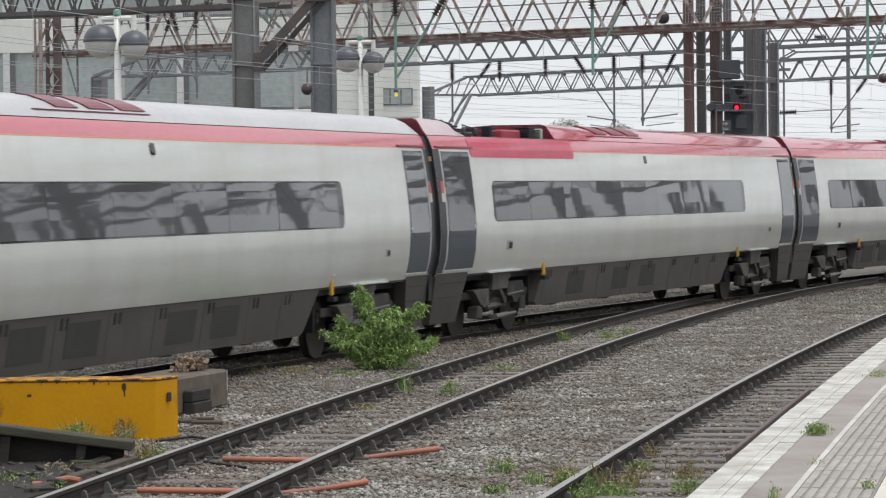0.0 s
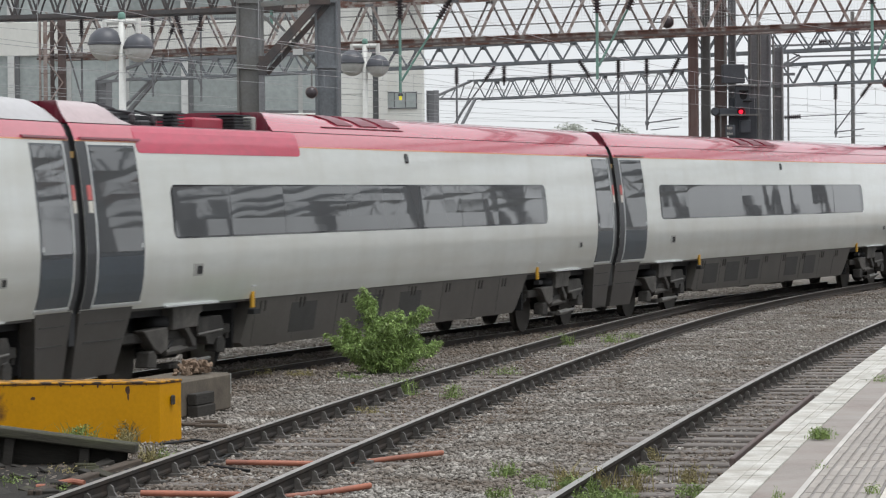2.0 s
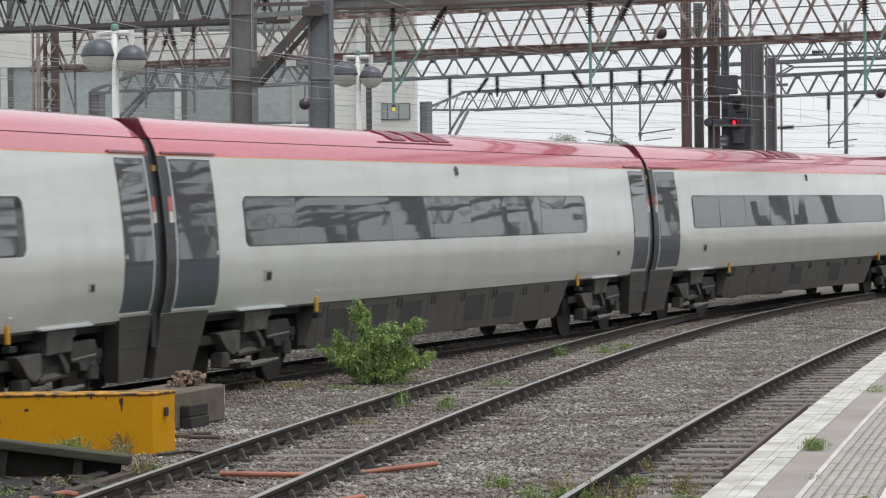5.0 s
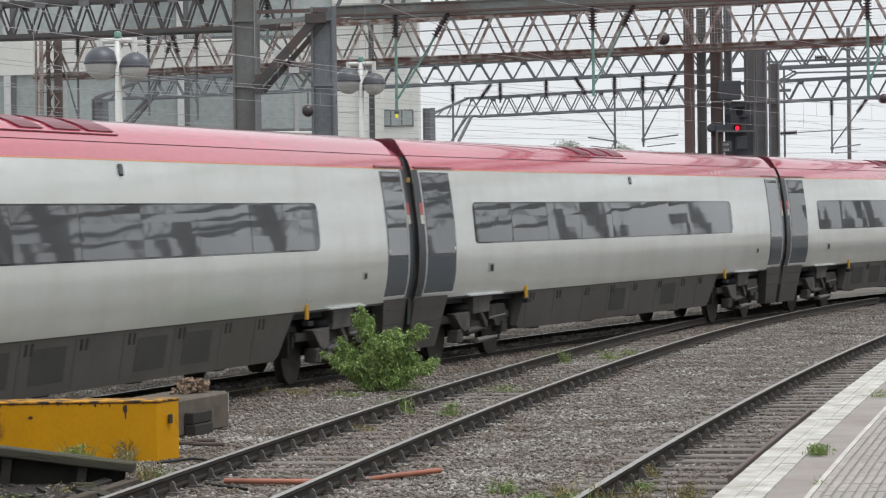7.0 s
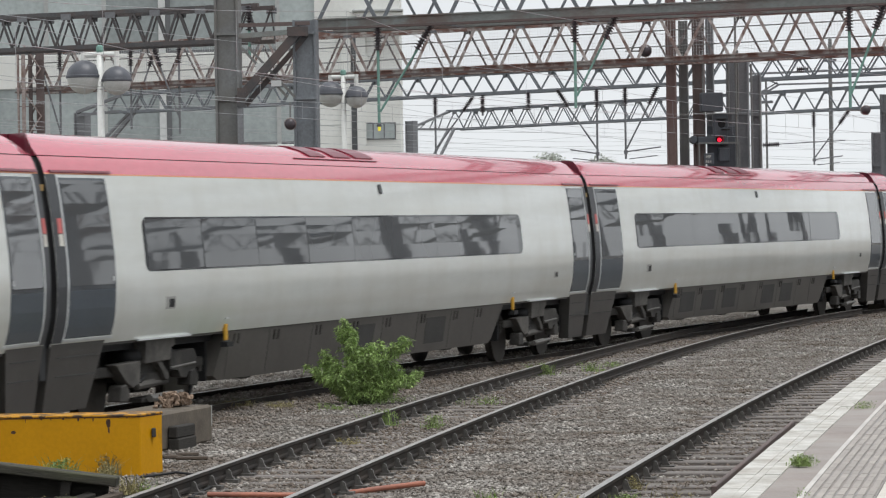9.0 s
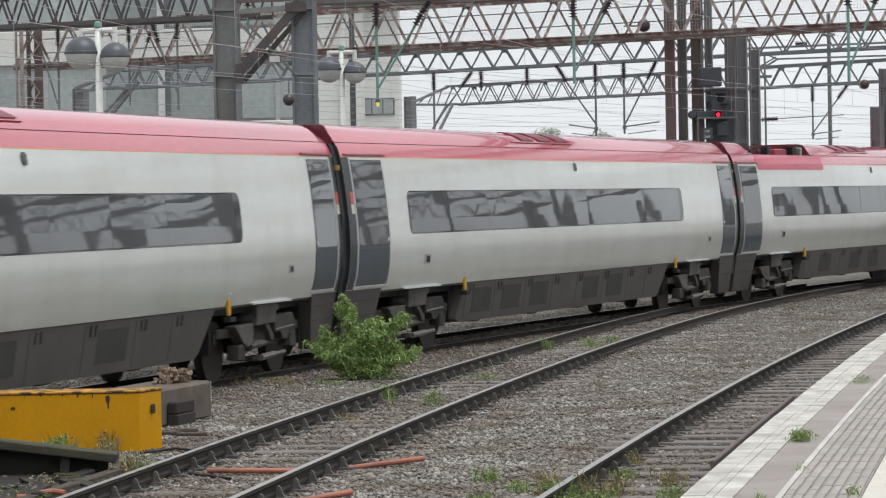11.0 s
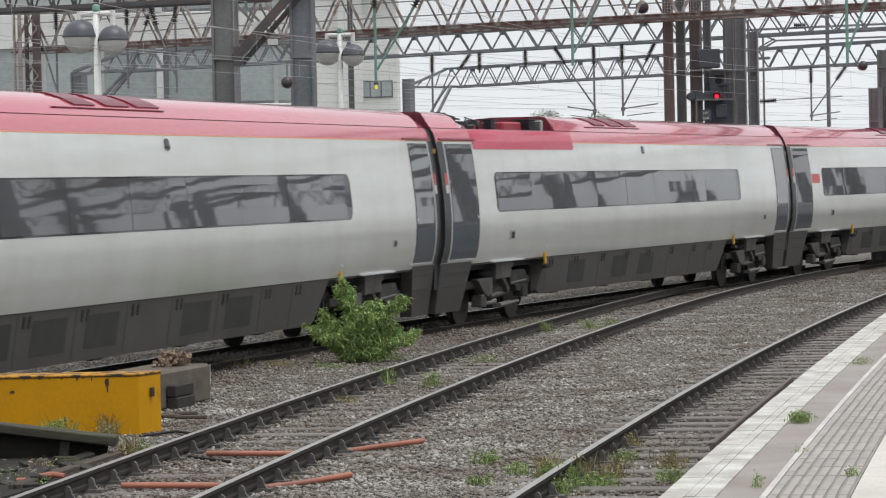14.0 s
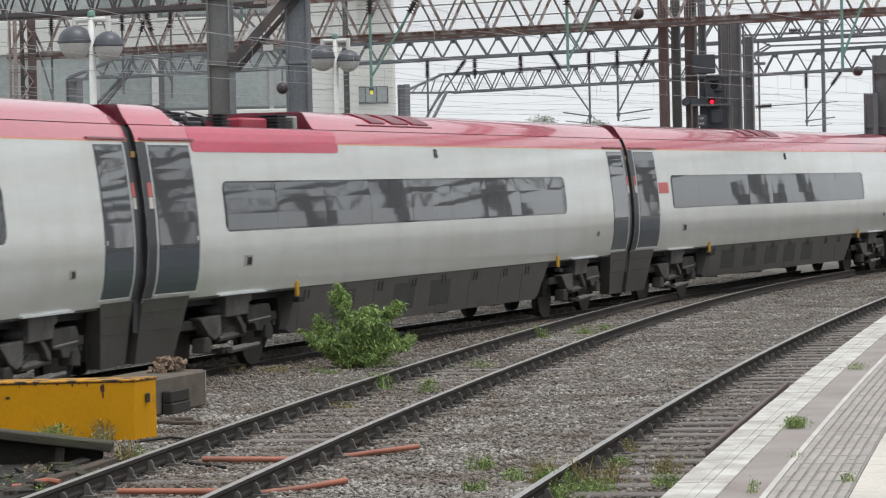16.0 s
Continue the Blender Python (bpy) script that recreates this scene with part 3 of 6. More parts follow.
def plate(bm, x0, x1, z0, z1, side, out, thick=0.012, radius=0.0, nz=5):
    """A panel laid on the body's skin, with rounded corners and its own thickness."""
    zs = [z0 + (z1 - z0) * k / nz for k in range(nz + 1)]
    if radius:
        zs = sorted(set([z0, z0 + radius * 0.15, z0 + radius * 0.5, z0 + radius, z1 - radius, z1 - radius * 0.5, z1 - radius * 0.15, z1] + zs[1:-1]))
    outer, inner = [], []
    for z in zs:
        d = min(z - z0, z1 - z)
        inset = 0.0
        if radius and d < radius:
            inset = radius - math.sqrt(max(0.0, radius**2 - (radius - d) ** 2))
        pair = []
        for o in (out, out - thick):
            pair.append([bm.verts.new((x, side * skin(z, o), z)) for x in (x0 + inset, x1 - inset)])
        outer.append(pair[0])
        inner.append(pair[1])
    for k in range(len(zs) - 1):
        bm.faces.new((outer[k][0], outer[k][1], outer[k + 1][1], outer[k + 1][0]))
        bm.faces.new((outer[k][0], outer[k + 1][0], inner[k + 1][0], inner[k][0]))
        bm.faces.new((outer[k][1], inner[k][1], inner[k + 1][1], outer[k + 1][1]))
    bm.faces.new((outer[0][0], inner[0][0], inner[0][1], outer[0][1]))
    bm.faces.new((outer[-1][0], outer[-1][1], inner[-1][1], inner[-1][0]))
    return bm


GLAZED = random.Random(31)     # each pane sits a little out of true
X0, X1 = 0.34, 24.0     # the body's ends; the couplings' middles lie near 0.2 and 24.1


def section(bm, x, zs, grow=0.0):
    return [bm.verts.new((x, -skin(z, grow), z)) for z in zs] + [bm.verts.new((x, skin(z, grow), z)) for z in reversed(zs) if skin(z) > 0]


def build_car(label, roof_mat, pantograph=False, louvres=(6.4, 8.0, 9.6, 12.8, 14.4), first_sign=False, cap_mat=None):
    car = thing("railway_carriage", Matrix(), label, "train carriage", "carriages of the train")
    # body shell
    bm = bmesh.new()
    for side in (-1, 1):
        loft(bm, X0, X1, [z for z in PZS if z <= 3.16], side, 0, 24)
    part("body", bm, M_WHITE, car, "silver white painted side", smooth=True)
    bm = bmesh.new()
    for side in (-1, 1):
        loft(bm, X0, X1, [3.16, 3.178], side, 0.002, 6)
    part("waist_line", bm, M_ORANGE, car, "thin orange line")
    bm = bmesh.new()
    for side in (-1, 1):
        loft(bm, X0, X1, [3.178, 3.30, 3.37, 3.386], side, 0.001, 12)
    part("cantrail", bm, M_CANT, car, "glossy red cantrail", smooth=True)
    bm = bmesh.new()
    for side in (-1, 1):
        loft(bm, X0, X1, [3.386, 3.40], side, -0.01, 6)
    part("gutter", bm, M_MAROON, car, "dark gutter line")
    # roof, with a sunken well where a pantograph stands
    top = [z for z in PZS if z >= 3.40]
    bm = bmesh.new()
    pieces = [(X0, 1.8), (6.95, X1 - 0.30)] if pantograph else [(X0, X1 - 0.30)]
    # the front edges of the roof sweep back towards the middle
    def swept(xa):
        return [xa + min(1.38, 1.75 * max(0.0, 0.99 - skin(z))) for z in top]

    roof, cap = bm, bmesh.new()
    for xa, xb in pieces:
        edge = swept(xa)
        bm = cap if pantograph and xa == X0 else roof
        for side in (-1, 1):
            loft(bm, xa + 1.42, xb, top, side, 0, 10)
            a = [bm.verts.new((edge[k], side * skin(z), z)) for k, z in enumerate(top)]
            b = [bm.verts.new((xa + 1.42, side * skin(z), z)) for z in top]
            for k in range(len(top) - 1):
                bm.faces.new((a[k], a[k + 1], b[k + 1], b[k]))
    sweep = swept(X0)
    slopes = [(X1 - 0.30, X1 + 0.0)] + ([(1.8, 2.45)] if pantograph else [])
    for xa, xb in slopes:
        bm = roof if xb > 20 else cap
        for side in (-1, 1):
            a = [bm.verts.new((xa, side * skin(z), z)) for z in top]
            b = [bm.verts.new((xb, side * skin(z) * (1.0 if k < 1 else 0.97), 3.40 + (z - 3.40) * (0.78 if xb > 20 else 0.06))) for k, z in enumerate(top)]
            for k in range(len(top) - 1):
                bm.faces.new((a[k], a[k + 1], b[k + 1], b[k]))
    part("roof", roof, roof_mat, car, "glossy red roof" if roof_mat is M_RED else "pale grey roof", smooth=True)
    if pantograph:
        part("roof_cap", cap, cap_mat or roof_mat, car, "pink grey roof end" if cap_mat else "glossy red roof end", smooth=True)
    else:
        cap.free()
    bm = bmesh.new()
    for side in (-1, 1):
        a = [bm.verts.new((sweep[k] - 0.004, side * skin(z, 0.004), z)) for k, z in enumerate(top)]
        b = [bm.verts.new((sweep[k] - 0.004, side * skin(z, 0.004), 3.39)) for k, z in enumerate(top)]
        for k in range(len(top) - 1):
            bm.faces.new((a[k], a[k + 1], b[k + 1], b[k]))
    part("roof_deck", boxes((X0, X0 + 1.4, -0.98, 0.98, 3.37, 3.394)), M_PANTO, car, "dark roof deck")
    # red end face, its shade put into the colour
    part("roof_end", bm, M_MAROON, car, "roof end with shade put into its red")
    if pantograph:
        bm = bmesh.new()
        ramp = swept(6.95)
        for side in (-1, 1):
            a = [bm.verts.new((ramp[k] - 0.004, side * skin(z, 0.004), z)) for k, z in enumerate(top)]
            b = [bm.verts.new((ramp[k] - 0.004, side * skin(z, 0.004), 3.385)) for k, z in enumerate(top)]
            for k in range(len(top) - 1):
                bm.faces.new((a[k], a[k + 1], b[k + 1], b[k]))
        # red upright face, its shade put into the colour
        part("roof_ramp", bm, M_MAROON, car, "upright roof face with shade put into its red")
        part("roof_well", boxes((1.9, 8.3, -1.06, 1.06, 3.30, 3.385)), M_PANTO, car, "dark roof well")
        part("cantrail_patch", plate(plate(bmesh.new(), 2.1, 7.7, 3.03, 3.375, -1, 0.006, 0.012, 0.09, 14), 2.1, 7.7, 3.03, 3.375, 1, 0.006, 0.012, 0.09, 14), M_PATCH, car, "red band reaching below the cantrail")
        # pantograph, folded
        pg = part("pantograph", boxes((2.3, 4.4, -0.55, -0.49, 3.44, 3.48), (2.3, 4.4, 0.49, 0.55, 3.44, 3.48), (2.3, 2.36, -0.55, 0.55, 3.44, 3.48), (4.34, 4.4, -0.55, 0.55, 3.44, 3.48)), M_PANTO, car, "folded dark pantograph", Matrix.Translation((0, 0, 0.08)))
        part("lower_arm", rods(((2.6, 0, 3.48), (4.4, 0, 3.54), 0.04), ((2.6, 0.3, 3.48), (4.3, 0.05, 3.53), 0.015)), M_PANTO, pg)
        part("upper_arm", rods(((4.4, -0.1, 3.54), (2.4, -0.35, 3.58), 0.018), ((4.4, 0.1, 3.54), (2.4, 0.35, 3.58), 0.018)), M_PANTO, pg)
        part("collector_head", rods(((2.35, -0.8, 3.53), (2.35, -0.5, 3.62), 0.015), ((2.35, -0.5, 3.62), (2.35, 0.5, 3.62), 0.02), ((2.35, 0.5, 3.62), (2.35, 0.8, 3.53), 0.015), ((2.65, -0.5, 3.61), (2.65, 0.5, 3.61), 0.02)), M_PANTO, pg)
        for x, y in ((2.5, -0.7), (4.3, -0.7), (4.3, 0.7), (2.5, 0.7)):
            part("insulator", lathe(bmesh.new(), [(0.05, 3.36), (0.09, 3.38), (0.05, 3.40), (0.09, 3.42), (0.05, 3.44), (0.05, 3.47)], 10, at=(x, y, 0)), M_INSUL, pg)
        for x, y in ((2.75, -0.85), (3.5, -0.8), (4.3, 0.5)):
            part("post_insulator", lathe(bmesh.new(), [(0.03, 3.38), (0.03, 3.44), (0.055, 3.45), (0.03, 3.47), (0.055, 3.49), (0.03, 3.51), (0.05, 3.54), (0.02, 3.56)], 12, at=(x, y, 0)), M_INSUL, car, "ribbed post insulator", smooth=True)
        part("roof_cable", rods(((2.75, -0.85, 3.55), (3.1, -0.7, 3.62), 0.012), ((3.1, -0.7, 3.62), (3.5, -0.8, 3.55), 0.012), ((3.5, -0.8, 3.55), (4.2, -0.3, 3.6), 0.012)), M_PANTO, car, "dark roof cable")
        part("fin_core", boxes((3.92, 4.12, -0.90, -0.75, 3.38, 3.58), bev=0.01), M_PANTO, car)
        part("fin_core", boxes((5.95, 6.3, -0.93, -0.65, 3.38, 3.60), bev=0.01), M_PANTO, car)
        part("roof_bracket", boxes((6.5, 6.64, -0.98, -0.6, 3.38, 3.6), bev=0.02), M_HATCH, car, "pale grey roof bracket")
        for k in range(5):
            part("cooling_fin", boxes((3.85, 4.2, -0.95, -0.7, 3.40 + k * 0.045, 3.42 + k * 0.045)), M_PANTO, car)
        for x0, x1, y, h, m_ in ((4.75, 5.75, -0.6, 3.56, M_DEEPRED), (5.9, 6.4, -0.6, 3.5, M_PANTO), (5.1, 6.3, 0.4, 3.55, M_PANTO)):
            part("roof_unit", boxes((x0, x1, y - 0.25, y + 0.35, 3.36, h), bev=0.03), m_, car, "roof equipment box")
        for k in range(5):
            part("cooling_fin", boxes((5.85, 6.45, -0.98, -0.6, 3.42 + k * 0.045, 3.44 + k * 0.045)), M_PANTO, car)
        # unreadable marking
        lettering("roof_number", "827", 0.13, pose(7.243, 0.81, 3.52, 90, 0, -29.7), car, M_PALE, "small white numerals")
    # roof vents
    for k, x in enumerate((9.75, 10.75, 11.75)):
        part("roof_vent", vent_mesh(x, 0.78 if k else 0.66, -1), M_MAROON, car, "dark maroon roof vent")
        part("roof_vent", vent_mesh(x, 0.78 if k else 0.66, 1), M_MAROON, car, "dark maroon roof vent")
    part("roof_ridge", boxes((9.0, 12.6, -1.05, -1.0, 3.49, 3.503)), M_MAROON, car, "dark roof groove")
    # windows: a dark band and its panes on both sides
    for side in (-1, 1):
        part("window_band", plate(bmesh.new(), 2.96, 19.46, 1.895, 2.615, side, 0.004, 0.01, 0.14, 7), M_BAND, car, "black window band")
        x = 3.02
        for k, wdt in enumerate((1.86, 1.95, 1.95, 1.95, 1.95, 1.95, 1.95, 2.62)):
            mid = Matrix.Translation((x + wdt / 2, side * skin(2.25), 2.25))
            tilt = mid @ pose(0, 0, 0, GLAZED.uniform(-0.35, 0.35), 0, GLAZED.uniform(-0.22, 0.22)) @ mid.inverted()
            part("window_pane", plate(bmesh.new(), x, x + wdt - 0.012, 1.92, 2.59, side, 0.010, 0.012, 0.02, 6), M_GLASS, car, "tinted flush window pane", tilt)
            x += wdt
    # doors at both ends
    for side in (-1, 1):
        for x0, x1, flip in ((0.68, 2.02, 1), (22.70, 23.76, -1)):
            d = part("door", plate(bmesh.new(), x0, x1, 1.10, 3.12, side, 0.006, 0.02, 0.0, 12), M_DOOR, car, "charcoal sliding door")
            part("door_window", plate(bmesh.new(), x0 + 0.03, x1 - 0.03, 1.76, 3.09, side, 0.010, 0.008, 0.05, 9), M_GLASS, d)
            part("door_panel", plate(bmesh.new(), x0 + 0.012, x1 - 0.012, 1.11, 1.70, side, 0.010, 0.008, 0.0, 5), M_DOORLOW, d, "slate lower door panel")
            part("door_button", plate(bmesh.new(), x0 + 0.05 if flip < 0 else x1 - 0.09, x0 + 0.09 if flip < 0 else x1 - 0.05, 1.8, 1.86, side, 0.014, 0.01), M_SILVER, d)
            xa = x0 - 0.055 if flip > 0 else x1 + 0.012
            part("door_edge_strip", plate(bmesh.new(), xa, xa + 0.04, 1.10, 3.14, side, 0.012, 0.02, 0.0, 12), M_SILVER, car, "silver edge strip")
            xb = X0 + 0.01 if flip > 0 else x1 + 0.055
            part("door_sill", plate(bmesh.new(), x0 - 0.05, x1 + 0.03, 1.06, 1.09, side, 0.022, 0.03), M_SILVER, car, "pale door sill")
            part("end_pillar", plate(bmesh.new(), xb, xb + (0.27 if flip > 0 else 0.18), 1.05, 3.16, side, 0.006, 0.02, 0.0, 12), M_PILLAR, car, "dark charcoal end pillar")
            part("warning_label", plate(bmesh.new(), xb + (0.13 if flip > 0 else 0.05), xb + (0.25 if flip > 0 else 0.16), 2.42, 2.61, side, 0.010, 0.006), M_REDSIGN, car, "small red label")
            part("notice_label", plate(bmesh.new(), xb + (0.13 if flip > 0 else 0.05), xb + (0.25 if flip > 0 else 0.16), 2.26, 2.41, side, 0.010, 0.006), M_PALE, car, "small pale label")
            part("rain_strip", plate(bmesh.new(), x0 - 0.2, x1 + 0.2, 3.185, 3.215, side, 0.025, 0.03), M_MAROON, car, "dark red rain strip")
            # end valance below the door
            va, vb = (0.36, 1.88) if flip > 0 else (22.76, 23.98)
            bm = bmesh.new()
            pts = [(va, 1.04), (vb, 1.04), (vb - (0.3 if flip > 0 else 0), 0.18), (va + (0.3 if flip < 0 else 0), 0.18)]
            f0 = [bm.verts.new((px, side * (1.25 - (1.04 - pz) * 0.16), pz)) for px, pz in pts]
            f1 = [bm.verts.new((px, side * (1.05 - (1.04 - pz) * 0.16), pz)) for px, pz in pts]
            bm.faces.new(f0)
            bm.faces.new(f1[::-1])
            for k in range(4):
                bm.faces.new((f0[k], f0[(k + 1) % 4], f1[(k + 1) % 4], f1[k]))
            vl = part("end_valance", bm, M_VALANCE, car, "grimy grey end valance")
            for zz in (0.62, 0.86):
                part("valance_seam", boxes((va + 0.2, vb - 0.2, side * (1.255 - (1.04 - zz) * 0.16) - 0.004, side * (1.255 - (1.04 - zz) * 0.16) + 0.004, zz, zz + 0.015)), M_VENT, vl)
    # ends, gangways and the red fairing over them
    zs = [z for z in PZS]
    for x, sgn in ((X0, -1), (X1, 1)):
        bm = bmesh.new()
        bm.faces.new(section(bm, x + 0.002 * sgn, [z for z in zs if z < 3.39]))
        part("end_wall", bm, M_RUBBER, car, "black end wall")
        bm = bmesh.new()
        ringa = section(bm, x, [0.6, 1.05, 1.4, 2.2, 3.0, 3.3, 3.38], -0.06)
        ringb = section(bm, x + sgn * (0.15 if sgn < 0 else 0.1), [0.6, 1.05, 1.4, 2.2, 3.0, 3.3, 3.38], -0.06)
        for k in range(len(ringa)):
            bm.faces.new((ringa[k], ringa[(k + 1) % len(ringa)], ringb[(k + 1) % len(ringb)], ringb[k]))
        part("gangway", bm, M_BELLOWS, car, "dark grey gangway bellows")
        part("end_lamp", boxes((x - 0.14, x - 0.02, -1.205, -1.15, 2.95, 3.03)), M_AMBER, car, "small amber plate") if sgn < 0 else None
    # underframe between the bogies
    bm = bmesh.new()
    pts = [(5.88, 0.99), (18.65, 0.99), (18.2, 0.37), (18.05, 0.30), (5.85, 0.30), (5.66, 0.37)]
    f0 = [bm.verts.new((px, -(1.22 - (1 - pz) * 0.17), pz)) for px, pz in pts]
    f1 = [bm.verts.new((px, 1.22 - (1 - pz) * 0.17, pz)) for px, pz in pts]
    bm.faces.new(f0)
    bm.faces.new(f1)
    for k in range(6):
        bm.faces.new((f0[k], f0[(k + 1) % 6], f1[(k + 1) % 6], f1[k]))
    uf = part("underframe", bm, M_SKIRT, car, "grimy grey underframe casing")
    for x in louvres:
        for side in (-1, 1):
            part("grille", skewed(x, x + 1.0, 0.44, 0.88, side, 0.004), M_VENT, uf, "dark grille")
    for x in (6.2, 7.7, 9.4, 11.0, 12.5, 14.2, 15.9, 17.2):
        for side in (-1, 1):
            for dx in (0.0, 0.16):
                part("casing_latch", skewed(x + dx, x + dx + 0.055, 0.80, 0.95, side, 0.012), M_BOGIE, uf)
            part("casing_seam", skewed(x - 0.16, x - 0.145, 0.34, 0.97, side, 0.003), M_VENT, uf)
    for x in (7.2, 10.4, 13.3, 16.3):
        part("underframe_box", boxes((x, x + 0.35, -0.9, -0.5, 0.25, 0.32), bev=0.02), M_BOGIE, uf)
    part("sill", boxes((X0 + 1.4, X1 - 1.2, -1.2, 1.2, 0.965, 1.0)), M_SKIRT, car)
    part("floor_pan", boxes((0.5, 23.4, -1.0, 1.0, 0.86, 0.97)), M_RUBBER, car)
    for x in (5.72, 19.0):
        for side in (-1, 1):
            g = part("grab_iron", boxes((x, x + 0.085, side * 1.27 - 0.022, side * 1.27 + 0.022, 0.87, 1.10), bev=0.008), M_YELLOW, car, "yellow lifting bracket")
            part("bracket_cap", boxes((x - 0.03, x + 0.11, side * 1.29 - 0.02, side * 1.29 + 0.02, 1.17, 1.19)), M_SILVER, g)
            part("bracket_foot", boxes((x - 0.02, x + 0.2, side * 1.27 - 0.05, side * 1.27 + 0.05, 0.78, 0.85)), M_RUBBER, g)
    for x, z, s_ in ((3.6, 1.38, 0.30), (21.45, 1.40, 0.22)):
        for side in (-1, 1):
            h = part("service_hatch", plate(bmesh.new(), x, x + s_, z, z + s_ * 0.55, side, 0.004, 0.008), M_HATCH, car, "small service hatch")
            part("hatch_hole", plate(bmesh.new(), x + s_ * 0.35, x + s_ * 0.9, z + s_ * 0.08, z + s_ * 0.45, side, 0.008, 0.006), M_RUBBER, h)
    for side in (-1, 1):
        part("side_lamp", plate(bmesh.new(), 12.15, 12.29, 2.96, 3.12, side, 0.02, 0.03, 0.05), M_BAND, car, "small dark side lamp")
    if first_sign:
        part("coach_sign", plate(bmesh.new(), 2.08, 2.74, 2.23, 2.46, -1, 0.006, 0.01), M_REDSIGN, car, "plain red side panel")
    # bogies
    for cx in (3.72, 20.92):
        bg = part("bogie", bogie_frame(cx), M_BOGIE, car, "grimy inside-framed bogie")
        # black boxes and plates added to block light through the bogie
        part("traction_motor", boxes((cx - 1.0, cx - 0.4, -0.6, 0.6, 0.22, 0.84), (cx + 0.4, cx + 1.0, -0.6, 0.6, 0.22, 0.84), bev=0.04), M_RUBBER, bg, "black box added to block light between the wheels")
        for xs in (-1.95, 1.95):
            part("guard_plate", boxes((cx + xs - 0.03, cx + xs + 0.03, -1.0, 1.0, 0.3, 0.9)), M_RUBBER, bg)
        for dx in (-1.35, 1.35):
            ws = part("wheelset", wheel_mesh(), M_WHEEL, bg, "steel wheelset", pose(cx + dx, 0, 0.42 + MAIN_Z))
        for side in (-1, 1):
            y = side * 1.08
            part("step_bar", boxes((cx - 0.85, cx + 0.85, side * 1.25 - 0.03, side * 1.25 + 0.02, 0.985, 1.008)), M_SILVER, bg, "pale steel step bar")
            part("support_bracket", slab(((-0.42, 0.98), (0.52, 0.98), (0.52, 0.87), (0.38, 0.86), (0.36, 0.68), (-0.45, 0.66), (-0.44, 0.86)), cx, y, 0.1), M_PLATE, bg, "dusty grey body bracket")
            part("swing_arm", slab(((-0.12, 0.74), (0.06, 0.74), (0.36, 0.5), (0.34, 0.40), (0.24, 0.42), (0.14, 0.56)), cx, y * 1.02, 0.05), M_PLATE, bg)
            part("axle_plate", slab(((-1.36, 0.69), (-0.58, 0.71), (-0.6, 0.42), (-0.82, 0.36), (-1.02, 0.44), (-1.2, 0.58)), cx, y, 0.09), M_PLATE, bg)
            part("axle_plate", slab(((0.38, 0.79), (1.2, 0.80), (1.28, 0.70), (1.24, 0.46), (1.0, 0.5), (0.93, 0.40), (0.72, 0.42), (0.66, 0.54), (0.40, 0.53)), cx, y, 0.08), M_BOGIE, bg)
            part("tie_rod", rods(((cx + 0.4, y * 1.07, 0.565), (cx + 1.22, y * 1.07, 0.60), 0.02)), M_DAMPER, bg, "worn grey tie rod")
            for dx, z0 in ((-1.1, 0.2), (1.14, 0.3)):
                part("axle_box", slab(((dx - 0.14, z0), (dx + 0.12, z0 - 0.02), (dx + 0.15, z0 + 0.14), (dx + 0.06, z0 + 0.22), (dx - 0.1, z0 + 0.2)), cx, y, 0.1), M_BOGIE, bg)
            for dx in (-0.42, 0.55):
                part("air_spring", lathe(bmesh.new(), [(0.13, 0.66), (0.19, 0.70), (0.21, 0.76), (0.19, 0.82), (0.13, 0.86)], 14, at=(cx + dx, side * 0.92, 0)), M_RUBBER, bg, smooth=True)
            part("yaw_damper", rods(((cx - 0.3, y * 1.08, 0.19), (cx + 0.3, y * 1.08, 0.21), 0.05), ((cx + 0.3, y * 1.08, 0.21), (cx + 0.74, y * 1.08, 0.225), 0.032)), M_DAMPER, bg, "worn grey damper tube")
            part("brake_cylinder", rods(((cx - 0.55, y, 0.37), (cx + 0.02, y, 0.385), 0.055), ((cx + 0.02, y, 0.385), (cx + 0.2, y, 0.39), 0.03)), M_PLATE, bg)
            part("brake_hose", rods(((cx - 0.62, y, 0.62), (cx - 0.5, y * 1.03, 0.42), 0.022), ((cx - 0.5, y * 1.03, 0.42), (cx - 0.25, y, 0.5), 0.022)), M_RUBBER, bg)
            part("sand_pipe", rods(((cx + 1.9, y * 0.85, 0.6), (cx + 1.75, y * 0.75, 0.12), 0.03)), M_RUBBER, bg)
    return car


def vent_mesh(x, w, side):
    """A slanted vent panel that follows the roof's shoulder."""
    bm = bmesh.new()
    zs = [3.53, 3.57, 3.61, 3.64, 3.67, 3.69]
    rows = [[bm.verts.new((x - (z - 3.53) * 2.4 + u, side * (skin(z) + o), z + o)) for u, o in ((0, -0.02), (0, 0.014), (w, 0.014), (w, -0.02))] for z in zs]
    for a, b in zip(rows, rows[1:]):
        for k in range(3):
            bm.faces.new((a[k], a[k + 1], b[k + 1], b[k]))
    bm.faces.new(rows[0])
    bm.faces.new(rows[-1])
    return bm


def skewed(x0, x1, z0, z1, side, out):
    """A thin panel on the sloping underframe side."""
    bm = bmesh.new()
    f = [[bm.verts.new((x, side * (1.22 - (1 - z) * 0.17 + o), z)) for x, z in ((x0, z0), (x1, z0), (x1, z1), (x0, z1))] for o in (out, out - 0.02)]
    bm.faces.new(f[0])
    for k in range(4):
        bm.faces.new((f[0][k], f[0][(k + 1) % 4], f[1][(k + 1) % 4], f[1][k]))
    return bm


